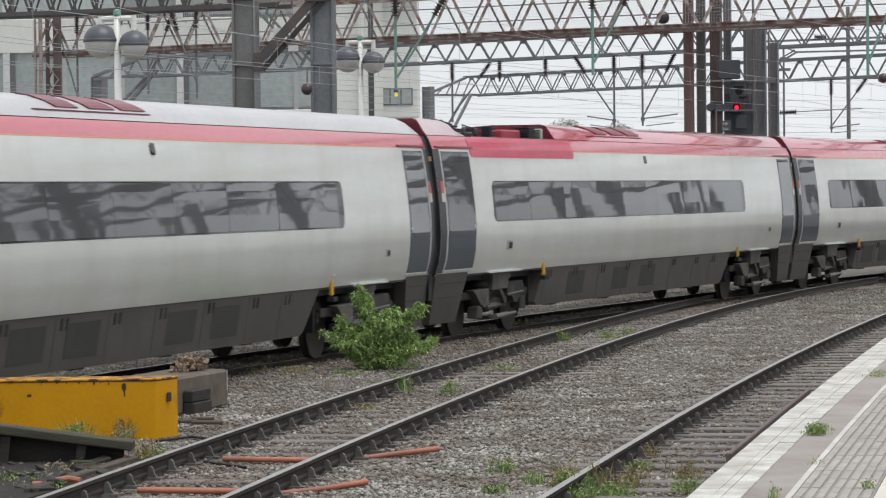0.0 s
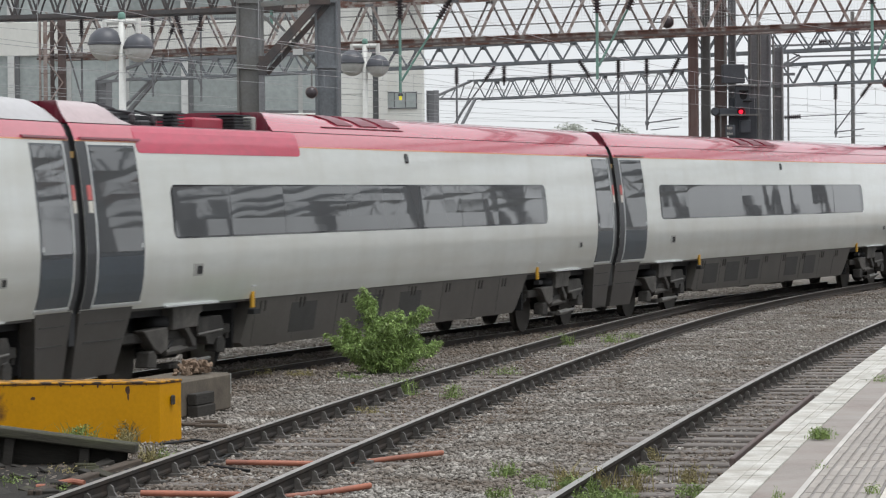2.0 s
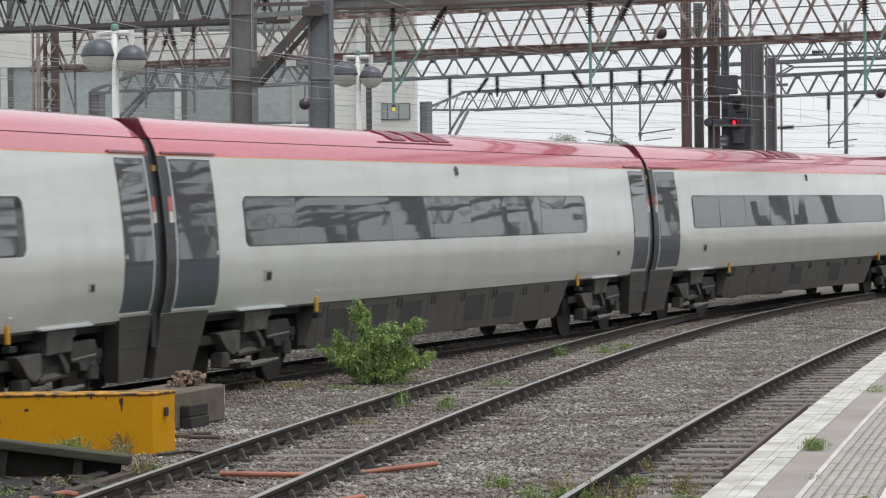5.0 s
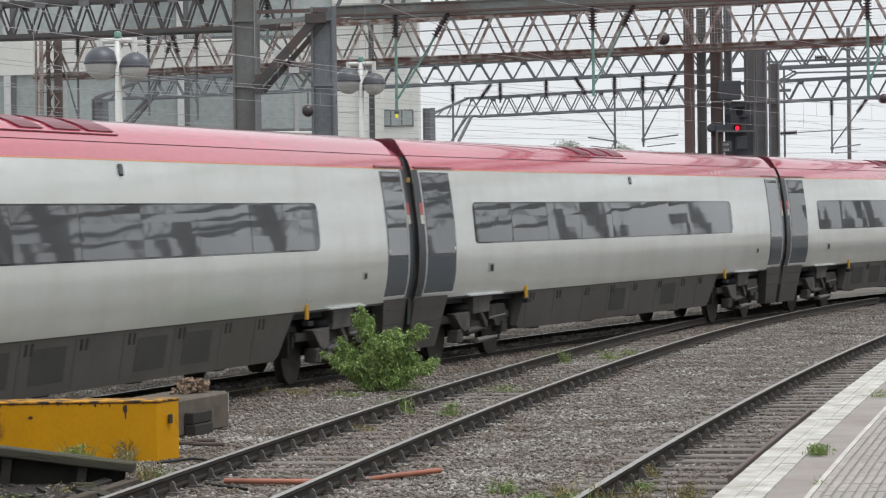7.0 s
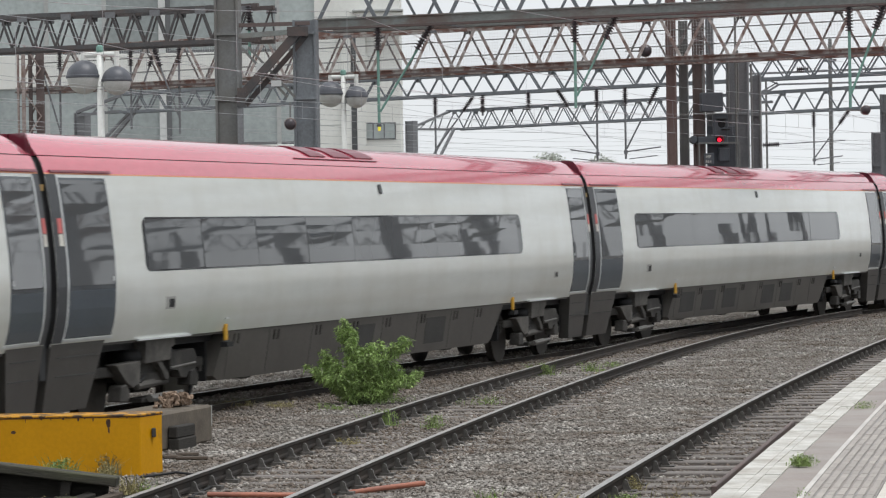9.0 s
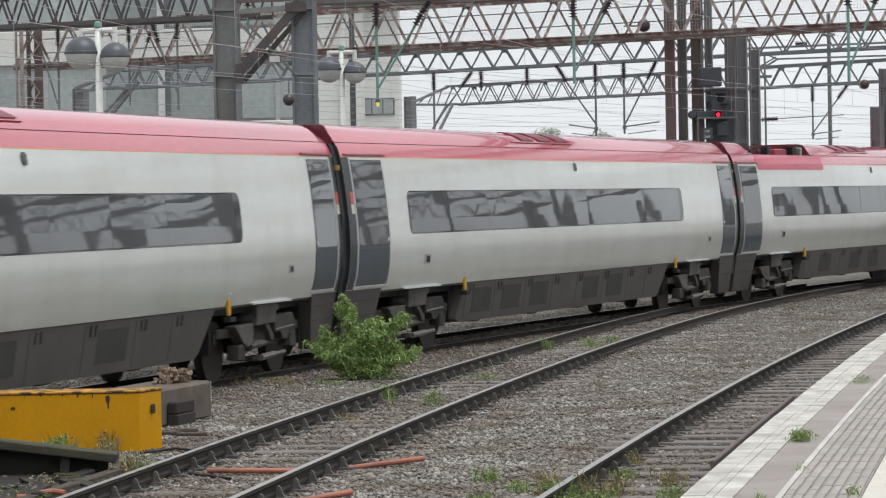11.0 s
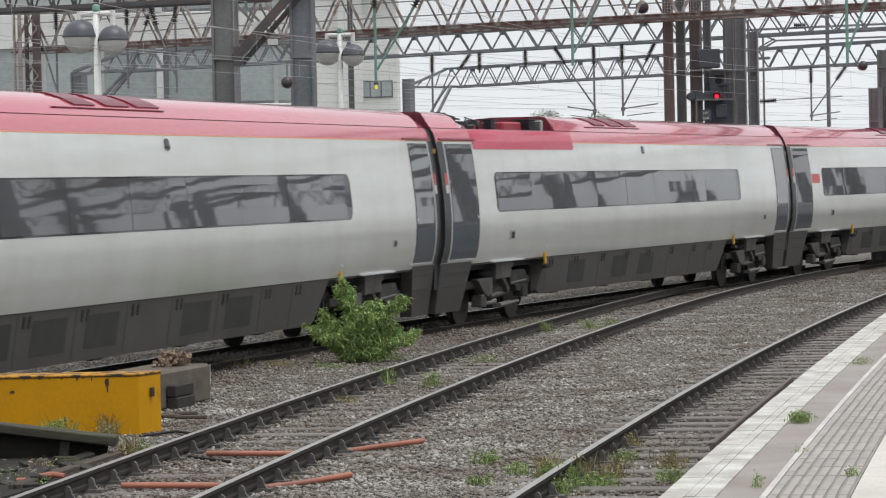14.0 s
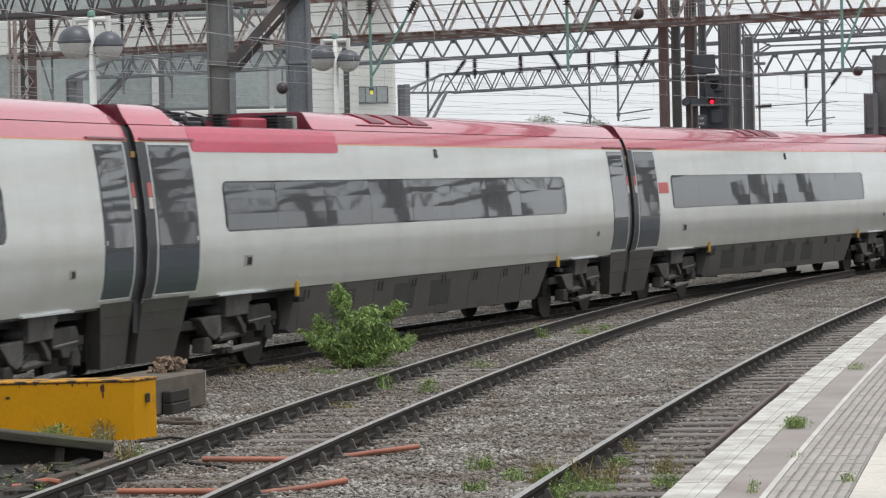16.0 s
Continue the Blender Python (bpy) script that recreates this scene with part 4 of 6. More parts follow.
def slab(outline, cx, y, half):
    """A plate of the bogie's side with the given outline in x and z, half its thickness either way."""
    bm = bmesh.new()
    lo = [bm.verts.new((cx + px, y - half, pz)) for px, pz in outline]
    hi = [bm.verts.new((cx + px, y + half, pz)) for px, pz in outline]
    n = len(outline)
    bm.faces.new(lo)
    bm.faces.new(hi[::-1])
    for k in range(n):
        bm.faces.new((lo[k], hi[k], hi[(k + 1) % n], lo[(k + 1) % n]))
    bmesh.ops.bevel(bm, geom=list(bm.edges), offset=0.012, segments=1, affect="EDGES")
    return bm


def bogie_frame(cx):
    bm = bmesh.new()
    for side in (-1, 1):
        y = side * 0.98
        box(bm, cx - 1.75, cx + 1.75, y - 0.07, y + 0.07, 0.52, 0.66, 0.02)
        box(bm, cx - 0.55, cx + 0.55, y - 0.1, y + 0.1, 0.34, 0.54, 0.02)
        box(bm, cx - 0.4, cx + 0.3, y - 0.12, y + 0.12, 0.14, 0.2, 0.01)
    box(bm, cx - 0.35, cx + 0.35, -1.0, 1.0, 0.4, 0.85, 0.02)
    box(bm, cx - 1.8, cx - 1.7, -1.0, 1.0, 0.45, 0.6)
    box(bm, cx + 1.7, cx + 1.8, -1.0, 1.0, 0.45, 0.6)
    return bm


WHEEL = []


def wheel_mesh():
    if not WHEEL:
        bm = bmesh.new()
        for side in (-1, 1):
            c = side * 0.75
            lathe(bm, [(0.1, c - 0.06), (0.38, c - 0.065), (0.42 if side > 0 else 0.445, c - 0.065), (0.42, c), (0.445 if side < 0 else 0.42, c + 0.065), (0.36, c + 0.065), (0.33, c + 0.03), (0.14, c + 0.03), (0.12, c + 0.09)], 28, "Y")
            box(bm, 0.18, 0.30, c + side * 0.0 - 0.04, c + 0.04, -0.05, 0.05)
        lathe(bm, [(0.08, -0.75), (0.08, 0.75)], 12, "Y")
        me = bpy.data.meshes.new("wheelset")
        bmesh.ops.recalc_face_normals(bm, faces=bm.faces)
        bm.to_mesh(me)
        bm.free()
        me.materials.append(M_WHEEL)
        WHEEL.append(me)
    return WHEEL[0]


LAB = "silver white tilting-train carriage with red roof and dark doors"
car_red = build_car(LAB, M_RED)
car_red_b = build_car(LAB, M_RED, louvres=(11.0, 14.5))
car_panto = build_car("silver white carriage with red roof and a folded pantograph", M_RED, pantograph=True, louvres=(7.4, 10.2, 12.0))
car_panto_front = build_car("silver white carriage with pink grey roof end and a folded pantograph", M_RED, pantograph=True, louvres=(7.4, 10.2, 12.0), cap_mat=M_CAP)
car_grey = build_car("silver white carriage with pale grey roof and red cantrail", M_GREYROOF)
car_sign = build_car("silver white carriage with red roof and a red side sign", M_RED, first_sign=True, louvres=(7.0, 8.8, 10.6, 12.2, 13.8))
CARS = [car_grey, car_panto_front, car_red, car_red_b, copy_thing(car_red, Matrix()), car_panto, car_sign, copy_thing(car_red_b, Matrix())]
CAR_LENGTH = 23.9

TRAVEL = [(0, 0.17), (1.5, 10.55), (3.5, 24.6), (5.25, 36.9), (7, 49.05), (7.5, 52.4), (9, 62.12), (10.5, 72.05), (12, 81.77), (14.5, 97.75), (16, 106.82)]


def travelled(t):
    """Metres that the train has come nearer, gliding between the known times."""
    ts, ds = [a for a, b in TRAVEL], [b for a, b in TRAVEL]
    v = [(ds[min(i + 1, len(ds) - 1)] - ds[max(i - 1, 0)]) / (ts[min(i + 1, len(ts) - 1)] - ts[max(i - 1, 0)]) for i in range(len(ts))]
    i = max(k for k in range(len(ts) - 1) if ts[k] <= t or k == 0)
    d = ts[i + 1] - ts[i]
    u = (t - ts[i]) / d
    return (2 * u**3 - 3 * u**2 + 1) * ds[i] + (u**3 - 2 * u**2 + u) * d * v[i] + (3 * u**2 - 2 * u**3) * ds[i + 1] + (u**3 - u**2) * d * v[i + 1]


def car_pose(k, t):
    s = k * CAR_LENGTH - CAR_LENGTH - travelled(t)
    ax, ay, _ = main_at(s + 3.45)
    bx, by, _ = main_at(s + 20.45)
    a = math.atan2(by - ay, bx - ax)
    return pose(ax - 3.45 * math.cos(a), ay - 3.45 * math.sin(a), 0, 0, 0, math.degrees(a))


def motions():
    steps = [i * 0.25 for i in range(65)]
    turns = [i / 15 for i in range(241)]
    for k, car in enumerate(CARS):
        walk(car, [(t, car_pose(k, t)) for t in steps])
        for b in car.children:
            for w in b.children:
                if w.name.startswith("wheelset"):
                    at = w.matrix_basis.translation.copy()
                    walk(w, [(t, pose(at.x, at.y, at.z, 0, -math.degrees(travelled(t) / 0.42) % 360, 0)) for t in turns])


# ---------- gantries ----------
bm = boxes((-0.14, 0.14, -0.008, 0.008, -0.09, 0.06))
GUSSET = bpy.data.meshes.new("gusset")
bmesh.ops.recalc_face_normals(bm, faces=bm.faces)
bm.to_mesh(GUSSET)
GUSSET.materials.append(M_DARKSTEEL)


def truss(name, p0, p1, height, depth, panel, chord, bars, cm, bm_, label, group="overhead line gantries", beam=0.0, mesh=False, top_mat=None, back=None):
    """A lattice girder from p0 to p1 (its lower near chord), with bars in zigzag on both faces."""
    p0, p1 = Vector(p0), Vector(p1)
    L = (p1 - p0).length
    a = math.degrees(math.atan2(p1.y - p0.y, p1.x - p0.x))
    g = thing(name, pose(p0.x, p0.y, p0.z, 0, 0, a), label, "gantry", group)
    for y in (0, depth):
        bar("chord", (0, y, beam / 2), (L, y, beam / 2), chord, beam or chord, cm, g)
        bar("chord", (0, y, height), (L, y, height), chord, chord, top_mat or cm, g)
        if beam:
            bar("chord_lip", (0, y - 0.06 if not y else y + 0.06, 0.02), (L, y - 0.06 if not y else y + 0.06, 0.02), chord + 0.03, 0.05, M_DARKRUST, g)
            bar("chord_lip", (0, y - 0.05 if not y else y + 0.05, beam - 0.01), (L, y - 0.05 if not y else y + 0.05, beam - 0.01), chord + 0.01, 0.03, top_mat or cm, g)
        n = max(2, round(L / panel))
        for i in range(n):
            x = L * i / n
            h = L / n / 2
            yy = y + (0.03 if y else -0.03)
            # rear face takes the bar colour with shade in it
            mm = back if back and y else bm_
            if y:
                x += h * 0.7
            xe = min(x + 2 * h, L)
            bar("lattice_bar", (x, yy, 0.03), (x + h, yy, height), 0.025, bars * (0.7 if y else 1), mm, g)
            bar("lattice_bar", (x + h, yy, height), (xe, yy, 0.03), 0.025, bars * (0.7 if y else 1), mm, g)
            if i % 2 == 0:
                part("gusset", GUSSET, cm, g, "", pose(x + h, yy - 0.02 if not y else yy + 0.02, height - 0.06))
    for i in range(0, n, 2):
        x = L * i / n
        bar("cross_bar", (x, 0, 0), (x, depth, 0), bars, 0.03, bm_, g)
        bar("cross_bar", (x, 0, height), (x, depth, height), bars, 0.03, bm_, g)
    if mesh:
        # walkway guard of welded wire between the chords
        k = int(L / 0.09)
        me_v = boxes(*[(L * i / k - 0.0022, L * i / k + 0.0022, depth - 0.12, depth - 0.114, 0.08, height - 0.06) for i in range(k)])
        tagged(part("guard_mesh", me_v, M_MESH, g, "fine welded wire guard"), kind="stuff")
        for j in range(14):
            z = 0.1 + j * (height - 0.2) / 13
            bar("guard_wire", (0, depth - 0.114, z), (L, depth - 0.114, z), 0.0045, 0.0045, M_MESH, g)
        for z in (0.55, 1.0):
            bar("guard_rail", (0, depth - 0.05, z), (L, depth - 0.05, z), 0.03, 0.035, M_STEEL, g)
    return g


def line2(a, b, ext0=0.0, ext1=0.0):
    a, b = Vector(a), Vector(b)
    d = (b - a).normalized()
    return a - d * ext0, b + d * ext1


truss("gantry_girder", *line2((-11.05, 74.71, 7.0), (-5.08, 72.31, 7.0), 14, 1.2), 0.83, 0.9, 0.62, 0.10, 0.06, M_DARKTRUSS, M_DARKTRUSS, "dark lattice girder over the station tracks")
truss("gantry_girder", *line2((-2.6, 71.9, 7.2), (9.93, 66.6, 7.2), 0.0, 26), 1.6, 1.1, 1.75, 0.2, 0.09, M_BEAM, M_BLUESTEEL, "heavy grey lattice girder with a boxed lower chord", beam=0.26)
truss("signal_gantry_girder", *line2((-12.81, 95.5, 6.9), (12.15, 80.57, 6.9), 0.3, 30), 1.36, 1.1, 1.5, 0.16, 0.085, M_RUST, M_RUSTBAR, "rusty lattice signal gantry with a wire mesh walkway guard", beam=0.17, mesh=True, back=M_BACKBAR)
truss("gantry_girder", *line2((-12.63, 111.0, 6.8), (7.61, 94.46, 6.8), -1.3, 40), 0.68, 0.7, 0.95, 0.09, 0.055, M_BLUESTEEL, M_BLUESTEEL, "dark lattice girder of a farther gantry")
truss("gantry_girder", *line2((1.0, 129.9, 6.6), (16.75, 111.9, 6.6), 0.0, 40), 0.80, 0.8, 1.12, 0.09, 0.055, M_BLUESTEEL, M_BLUESTEEL, "dark lattice girder of a farther gantry")


def column(name, x, y, w, d, z1, material, label, rz=-12, flange=True, z0=GROUND_Z):
    """A built-up steel column: two channels, batten plates, a foot."""
    c = thing(name, pose(x, y, z0, 0, 0, rz), label, "column", "gantry columns")
    h = z1 - z0
    for s in (-1, 1):
        part("flange", boxes((s * w / 2 - 0.03, s * w / 2 + 0.03, -d / 2, d / 2, 0, h), bev=0.008), material, c)
    part("web", boxes((-w / 2 + 0.03, w / 2 - 0.03, -d * 0.32, d * 0.32, 0, h - 0.01)), material, c)
    z = 1.0
    while z < h:
        part("batten_plate", boxes((-w / 2 - 0.015, w / 2 + 0.015, -d / 2 - 0.012, d / 2 + 0.012, z, z + 0.07)), material, c)
        z += 1.55
    part("foot", boxes((-w / 2 - 0.15, w / 2 + 0.15, -d / 2 - 0.15, d / 2 + 0.15, 0, 0.15)), M_CONC, c)
    return c


column("gantry_column", -4.62, 70.4, 0.52, 0.42, 8.6, M_STEEL, "heavy grey riveted steel gantry column", -8)
column("gantry_column", -2.78, 70.4, 0.50, 0.40, 7.35, M_BLUESTEEL, "dark blue grey steel gantry column", -8)
br = thing("gantry_brace", pose(0, 0, 0), "grey steel knee brace between two gantry columns", "brace", "gantry columns")
bar("brace_bar", (-4.4, 70.05, 5.45), (-2.85, 70.05, 7.15), 0.14, 0.2, M_DARKTRUSS, br)
bar("brace_bar", (-4.22, 70.3, 5.35), (-2.75, 70.3, 6.98), 0.1, 0.12, M_DARKTRUSS, br)
bar("brace_bar", (-4.33, 70.05, 4.0), (-4.33, 70.05, 5.5), 0.14, 0.15, M_DARKSTEEL, br)
part("gusset_plate", boxes((-4.4, -4.2, 69.95, 69.975, 5.3, 5.75)), M_DARKTRUSS, br)
part("gusset_plate", boxes((-3.2, -2.7, 69.95, 69.975, 6.95, 7.17)), M_DARKTRUSS, br)
for dx in (0.0, 0.17):
    bar("brace_bar", (-4.3 + dx, 70.2, 6.72), (-3.22 + dx, 70.2, 5.52), 0.05, 0.06, M_STEEL, br)
part("gusset_plate", boxes((-3.95, -3.7, 70.13, 70.15, 6.15, 6.33)), M_MULLION, br)
part("gusset_plate", boxes((-3.6, -3.36, 70.13, 70.15, 5.78, 5.92)), M_MULLION, br)
bar("tie_bar", (-4.45, 70.3, 7.24), (-2.6, 70.3, 7.27), 0.09, 0.09, M_DARKRUST, br)
bar("tie_bar", (-4.4, 70.25, 6.98), (-2.9, 70.25, 7.08), 0.1, 0.12, M_BEAM, br)
column("gantry_column", 7.14, 85.5, 0.22, 0.22, 9.3, M_REDRUST, "rusty red steel gantry column")
column("gantry_column", 7.56, 86.2, 0.20, 0.22, 8.25, M_STEEL, "grey steel gantry column")
column("gantry_column", 7.93, 85.5, 0.28, 0.22, 9.3, M_DARKRUST, "rusty dark steel gantry column")
column("gantry_column", 8.35, 86.4, 0.16, 0.2, 9.3, M_DARKSTEEL, "slim dark steel post")
column("gantry_column", 9.06, 85.6, 0.58, 0.3, 7.0, M_DARKSTEEL, "broad dark steel gantry column")
column("gantry_column", 9.68, 86.4, 0.24, 0.22, 6.65, M_DARKSTEEL, "dark steel gantry column")
column("gantry_column", 13.5, 85.6, 0.5, 0.4, 6.0, M_DARKSTEEL, "dark steel cabinet post beside the line", -32)
column("gantry_column", 13.06, 85.3, 0.26, 0.3, 4.9, M_DARKSTEEL, "short dark steel cabinet post beside the line", -32)
column("gantry_column", -0.55, 127.0, 0.42, 0.3, 6.9, M_DARKSTEEL, "dark portal post of a farther gantry", -45)
column("gantry_column", -12.78, 111.0, 0.44, 0.4, 6.85, M_DARKSTEEL, "dark portal post of a farther gantry", -30)
# columns, girder and posts out of view, added to shape the window reflections
for x, y, h in ((21.0, 62.5, 9.0), (36.0, 66.5, 9.0), (27.5, 72.0, 8.6), (41.0, 88.0, 8.0), (46.0, 72.0, 8.0), (30.0, 100.0, 7.6), (52.0, 98.0, 7.6)):
    column("gantry_column", x, y, 0.32, 0.3, h, M_DARKSTEEL, "unseen dark steel column added for window reflections")
truss("gantry_girder", (24.0, 92.0, 5.2), (62.0, 80.0, 5.2), 1.1, 0.9, 1.5, 0.1, 0.07, M_STEEL, M_STEEL, "unseen grey lattice girder added for window reflections")
for x, y, h in ((24.0, 78.0, 7.5), (33.0, 84.0, 6.5), (38.0, 101.0, 7.5), (43.0, 112.0, 6.0), (36.0, 122.0, 7.0), (29.0, 88.0, 5.5), (48.0, 120.0, 8.0), (56.0, 110.0, 6.5), (25.0, 66.0, 6.5)):
    column("gantry_column", x, y, 0.4, 0.4, h, M_DARKSTEEL, "unseen dark steel post added for window reflections", 20)
# lattice mast on the left
lm = thing("lattice_mast", pose(-12.5, 94.6, GROUND_Z), "rusty lattice mast with pale angle legs under the signal gantry", "mast", "gantry columns")
for x, w, y, mt in ((-0.37, 0.06, -0.3, M_PALEANGLE), (-0.20, 0.11, -0.3, M_PALEANGLE), (-0.06, 0.12, 0.3, M_DARKRUST), (0.29, 0.25, 0.0, M_DARKRUST)):
    part("mast_leg", boxes((x - w / 2, x + w / 2, y - 0.07, y + 0.07, 0, 8.45), bev=0.006), mt, lm)
for i in range(11):
    z = 0.3 + i * 0.75
    bar("mast_lacing", (-0.18, -0.33, z if i % 2 else z + 0.75), (0.32, -0.1, z + 0.75 if i % 2 else z), 0.07, 0.03, M_PALEANGLE, lm)
    bar("mast_lacing", (-0.06, 0.3, z + 0.75 if i % 2 else z), (0.32, 0.1, z if i % 2 else z + 0.75), 0.05, 0.03, M_DARKRUST, lm)
    bar("mast_batten", (-0.4, -0.345, z + 0.3), (0.4, -0.12, z + 0.3), 0.05, 0.02, M_DARKRUST, lm)
# tapered left end of the farther gantry, with its raking struts
le = thing("gantry_end", pose(0, 0, 0), "dark tapered portal corner of a farther gantry", "gantry", "overhead line gantries")
bar("chord", (-12.95, 110.75, 6.85), (-11.2, 109.85, 7.42), 0.1, 0.11, M_DARKSTEEL, le)
bar("chord", (-12.95, 110.75, 6.74), (-11.2, 109.85, 6.84), 0.1, 0.1, M_DARKSTEEL, le)
bar("lattice_bar", (-12.3, 110.4, 6.8), (-11.95, 110.2, 7.2), 0.05, 0.05, M_DARKSTEEL, le)
bar("lattice_bar", (-11.95, 110.2, 7.2), (-11.5, 110.0, 6.85), 0.05, 0.05, M_DARKSTEEL, le)
bar("strut", (-12.3, 110.5, 5.45), (-10.9, 109.9, 6.78), 0.09, 0.09, M_DARKSTEEL, le)
bar("strut", (-12.0, 110.5, 5.4), (-10.45, 109.5, 7.05), 0.1, 0.13, M_DARKSTEEL, le)
# tapered end and strut of the far portal
fe = thing("gantry_end", pose(0, 0, 0), "dark tapered end of a farther gantry", "gantry", "overhead line gantries")
bar("chord", (-0.5, 127.2, 6.62), (1.1, 129.8, 7.38), 0.1, 0.1, M_DARKSTEEL, fe)
bar("chord", (-0.5, 127.2, 6.55), (1.1, 129.8, 6.6), 0.1, 0.1, M_DARKSTEEL, fe)
for u in (0.2, 0.45, 0.7):
    bar("lattice_bar", (-0.5 + 1.6 * u, 127.2 + 2.6 * u, 6.6), (-0.5 + 1.6 * (u + 0.12), 127.2 + 2.6 * (u + 0.12), 6.65 + 0.73 * u), 0.05, 0.03, M_DARKSTEEL, fe)
bar("strut", (0.1, 127.0, 4.3), (1.3, 128.6, 6.6), 0.1, 0.1, M_DARKSTEEL, fe)
bar("strut", (-0.35, 127.0, 4.2), (1.0, 128.6, 6.5), 0.08, 0.08, M_DARKSTEEL, fe)


# ---------- signal ----------
sg = thing("railway_signal", pose(8.45, 84.9, 3.9, 0, 0, 0), "black colour-light signal showing red below its gantry", "signal")
part("relay_box", boxes((-0.52, 0.12, 0, 0.5, 1.66, 2.2), bev=0.02), M_SIGNAL, sg)
part("signal_head", boxes((-0.16, 0.26, 0.1, 0.5, 0.7, 1.6), bev=0.03), M_SIGNAL, sg)
part("signal_arm_box", boxes((-0.62, 0.0, 0.1, 0.4, 0.75, 0.95), bev=0.03), M_SIGNAL, sg)
lamp_hood = lathe(bmesh.new(), [(0.11, 0.0), (0.12, -0.2), (0.135, -0.2), (0.135, 0.02)], 16, "Y", (0.0, 0.12, 0.84))
part("hood", lamp_hood, M_SIGNAL, sg)
part("red_lens", lathe(bmesh.new(), [(0.015, -0.10), (0.045, -0.09), (0.055, -0.05), (0.055, 0.0)], 16, "Y", (0.0, 0.10, 0.84)), M_REDLIGHT, sg, "glowing red lens")
part("lower_unit", boxes((-0.02, 0.3, 0.1, 0.4, 0.22, 0.62), bev=0.03), M_SIGNAL, sg)
part("back_plate", boxes((-0.3, 0.5, 0.5, 0.54, 0.06, 1.25), bev=0.01), M_SIGNAL, sg)
part("head_visor", boxes((-0.06, 0.2, -0.12, 0.12, 1.42, 1.46), (0.06, 0.3, -0.1, 0.12, 1.12, 1.16), bev=0.01), M_RUBBER, sg)
part("head_lens", lathe(bmesh.new(), [(0.1, -0.02), (0.11, 0.0), (0.1, 0.05)], 16, "Y", (0.08, 0.1, 1.3)), M_RUBBER, sg)
part("bracket_rail", boxes((-0.75, 0.55, 0.0, 0.05, 1.58, 1.62), bev=0.008), M_STEEL, sg)
for px in (-0.45, 0.28, 0.55):
    part("support_tube", rods(((px, 0.05, 1.6), (px, 0.05, 3.4), 0.03)), M_STEEL, sg)
part("side_hood", lathe(bmesh.new(), [(0.1, -0.1), (0.12, 0.0), (0.12, 0.2)], 14, "Y", (-0.72, 0.2, 0.86)), M_SIGNAL, sg)
cage = thing("signal_cage", pose(8.45, 84.75, 3.9), "grey steel service cage round the signal", "platform cage")
for x in (-0.6, 0.55):
    bar("cage_post", (x, 0, 0), (x, 0, 0.75), 0.04, 0.04, M_STEEL, cage)
    bar("cage_post", (x, 0.8, 0), (x, 0.8, 0.75), 0.04, 0.04, M_STEEL, cage)
    bar("cage_side", (x, 0, 0.75), (x, 0.8, 0.75), 0.04, 0.04, M_STEEL, cage)
for z in (0.04, 0.75):
    bar("cage_rail", (-0.6, 0, z), (0.55, 0, z), 0.05, 0.05, M_STEEL, cage)
part("cage_floor", boxes((-0.62, 0.57, 0, 0.82, -0.04, 0.02)), M_STEEL, cage)
pl = thing("signal_plate", pose(8.12, 84.7, 4.02), "black signal plate with white marks", "sign")
part("plate_board", boxes((-0.14, 0.14, 0, 0.03, 0.02, 0.34), bev=0.01), M_SIGNAL, pl)
lettering("plate_letters", "MP", 0.12, pose(-0.095, -0.006, 0.20, 90), pl, M_PALE, "white letters")
lettering("plate_numbers", "364", 0.12, pose(-0.11, -0.006, 0.06, 90), pl, M_PALE, "white numerals")
pipes = thing("cable_pipes", pose(9.3, 84.9, 0), "thin grey cable pipes on the gantry column", "pipe")
for x, z1 in ((-0.36, 8.6), (0.08, 6.9), (0.32, 6.4)):
    part("pipe", rods(((x, 0, GROUND_Z), (x, 0, z1), 0.03)), M_STEEL, pipes)
for x, y, z, s in ((6.37, 85.0, 7.33, 0.17), (-3.15, 69.8, 4.87, 0.13), (11.92, 80.0, 5.35, 0.12), (-6.2, 91.42, 6.4, 0.2)):
    hd = thing("round_lamp_unit", pose(x, y, z), "small round dark lamp housing on the gantry", "lamp", "round lamps")
    part("housing", lathe(bmesh.new(), [(s * 0.4, 0.35), (s, 0.25), (s * 1.05, 0.0), (s * 0.9, -0.12), (s * 0.3, -0.15)], 18, "Y"), M_INSUL, hd, smooth=True)
    part("bracket", boxes((-s - 0.4, 0, 0.1, 0.14, -0.02, 0.02)) if x > 6 else boxes((-0.02, 0.02, 0.1, 0.14, 0, s + 0.4)), M_STEEL, hd)
    part("rim", lathe(bmesh.new(), [(s * 1.05, -0.02), (s * 1.12, 0.0), (s * 1.05, 0.03)], 18, "Y"), M_RUST, hd)


# ---------- overhead line: hangers, insulators and wires ----------
def insulator(parent, p0, p1, n=9, r=0.075):
    p0, p1 = Vector(p0), Vector(p1)
    bm = bmesh.new()
    prof = []
    L = (p1 - p0).length
    for i in range(n):
        prof += [(r * 0.45, L * (i + 0.1) / n), (r, L * (i + 0.35) / n), (r * 0.95, L * (i + 0.55) / n), (r * 0.45, L * (i + 0.7) / n)]
    lathe(bm, prof, 10)
    q = (p1 - p0).to_track_quat("Z", "Y").to_matrix().to_4x4()
    part("insulator", bm, M_INSUL, parent, "ribbed brown insulator", Matrix.Translation(p0) @ q)


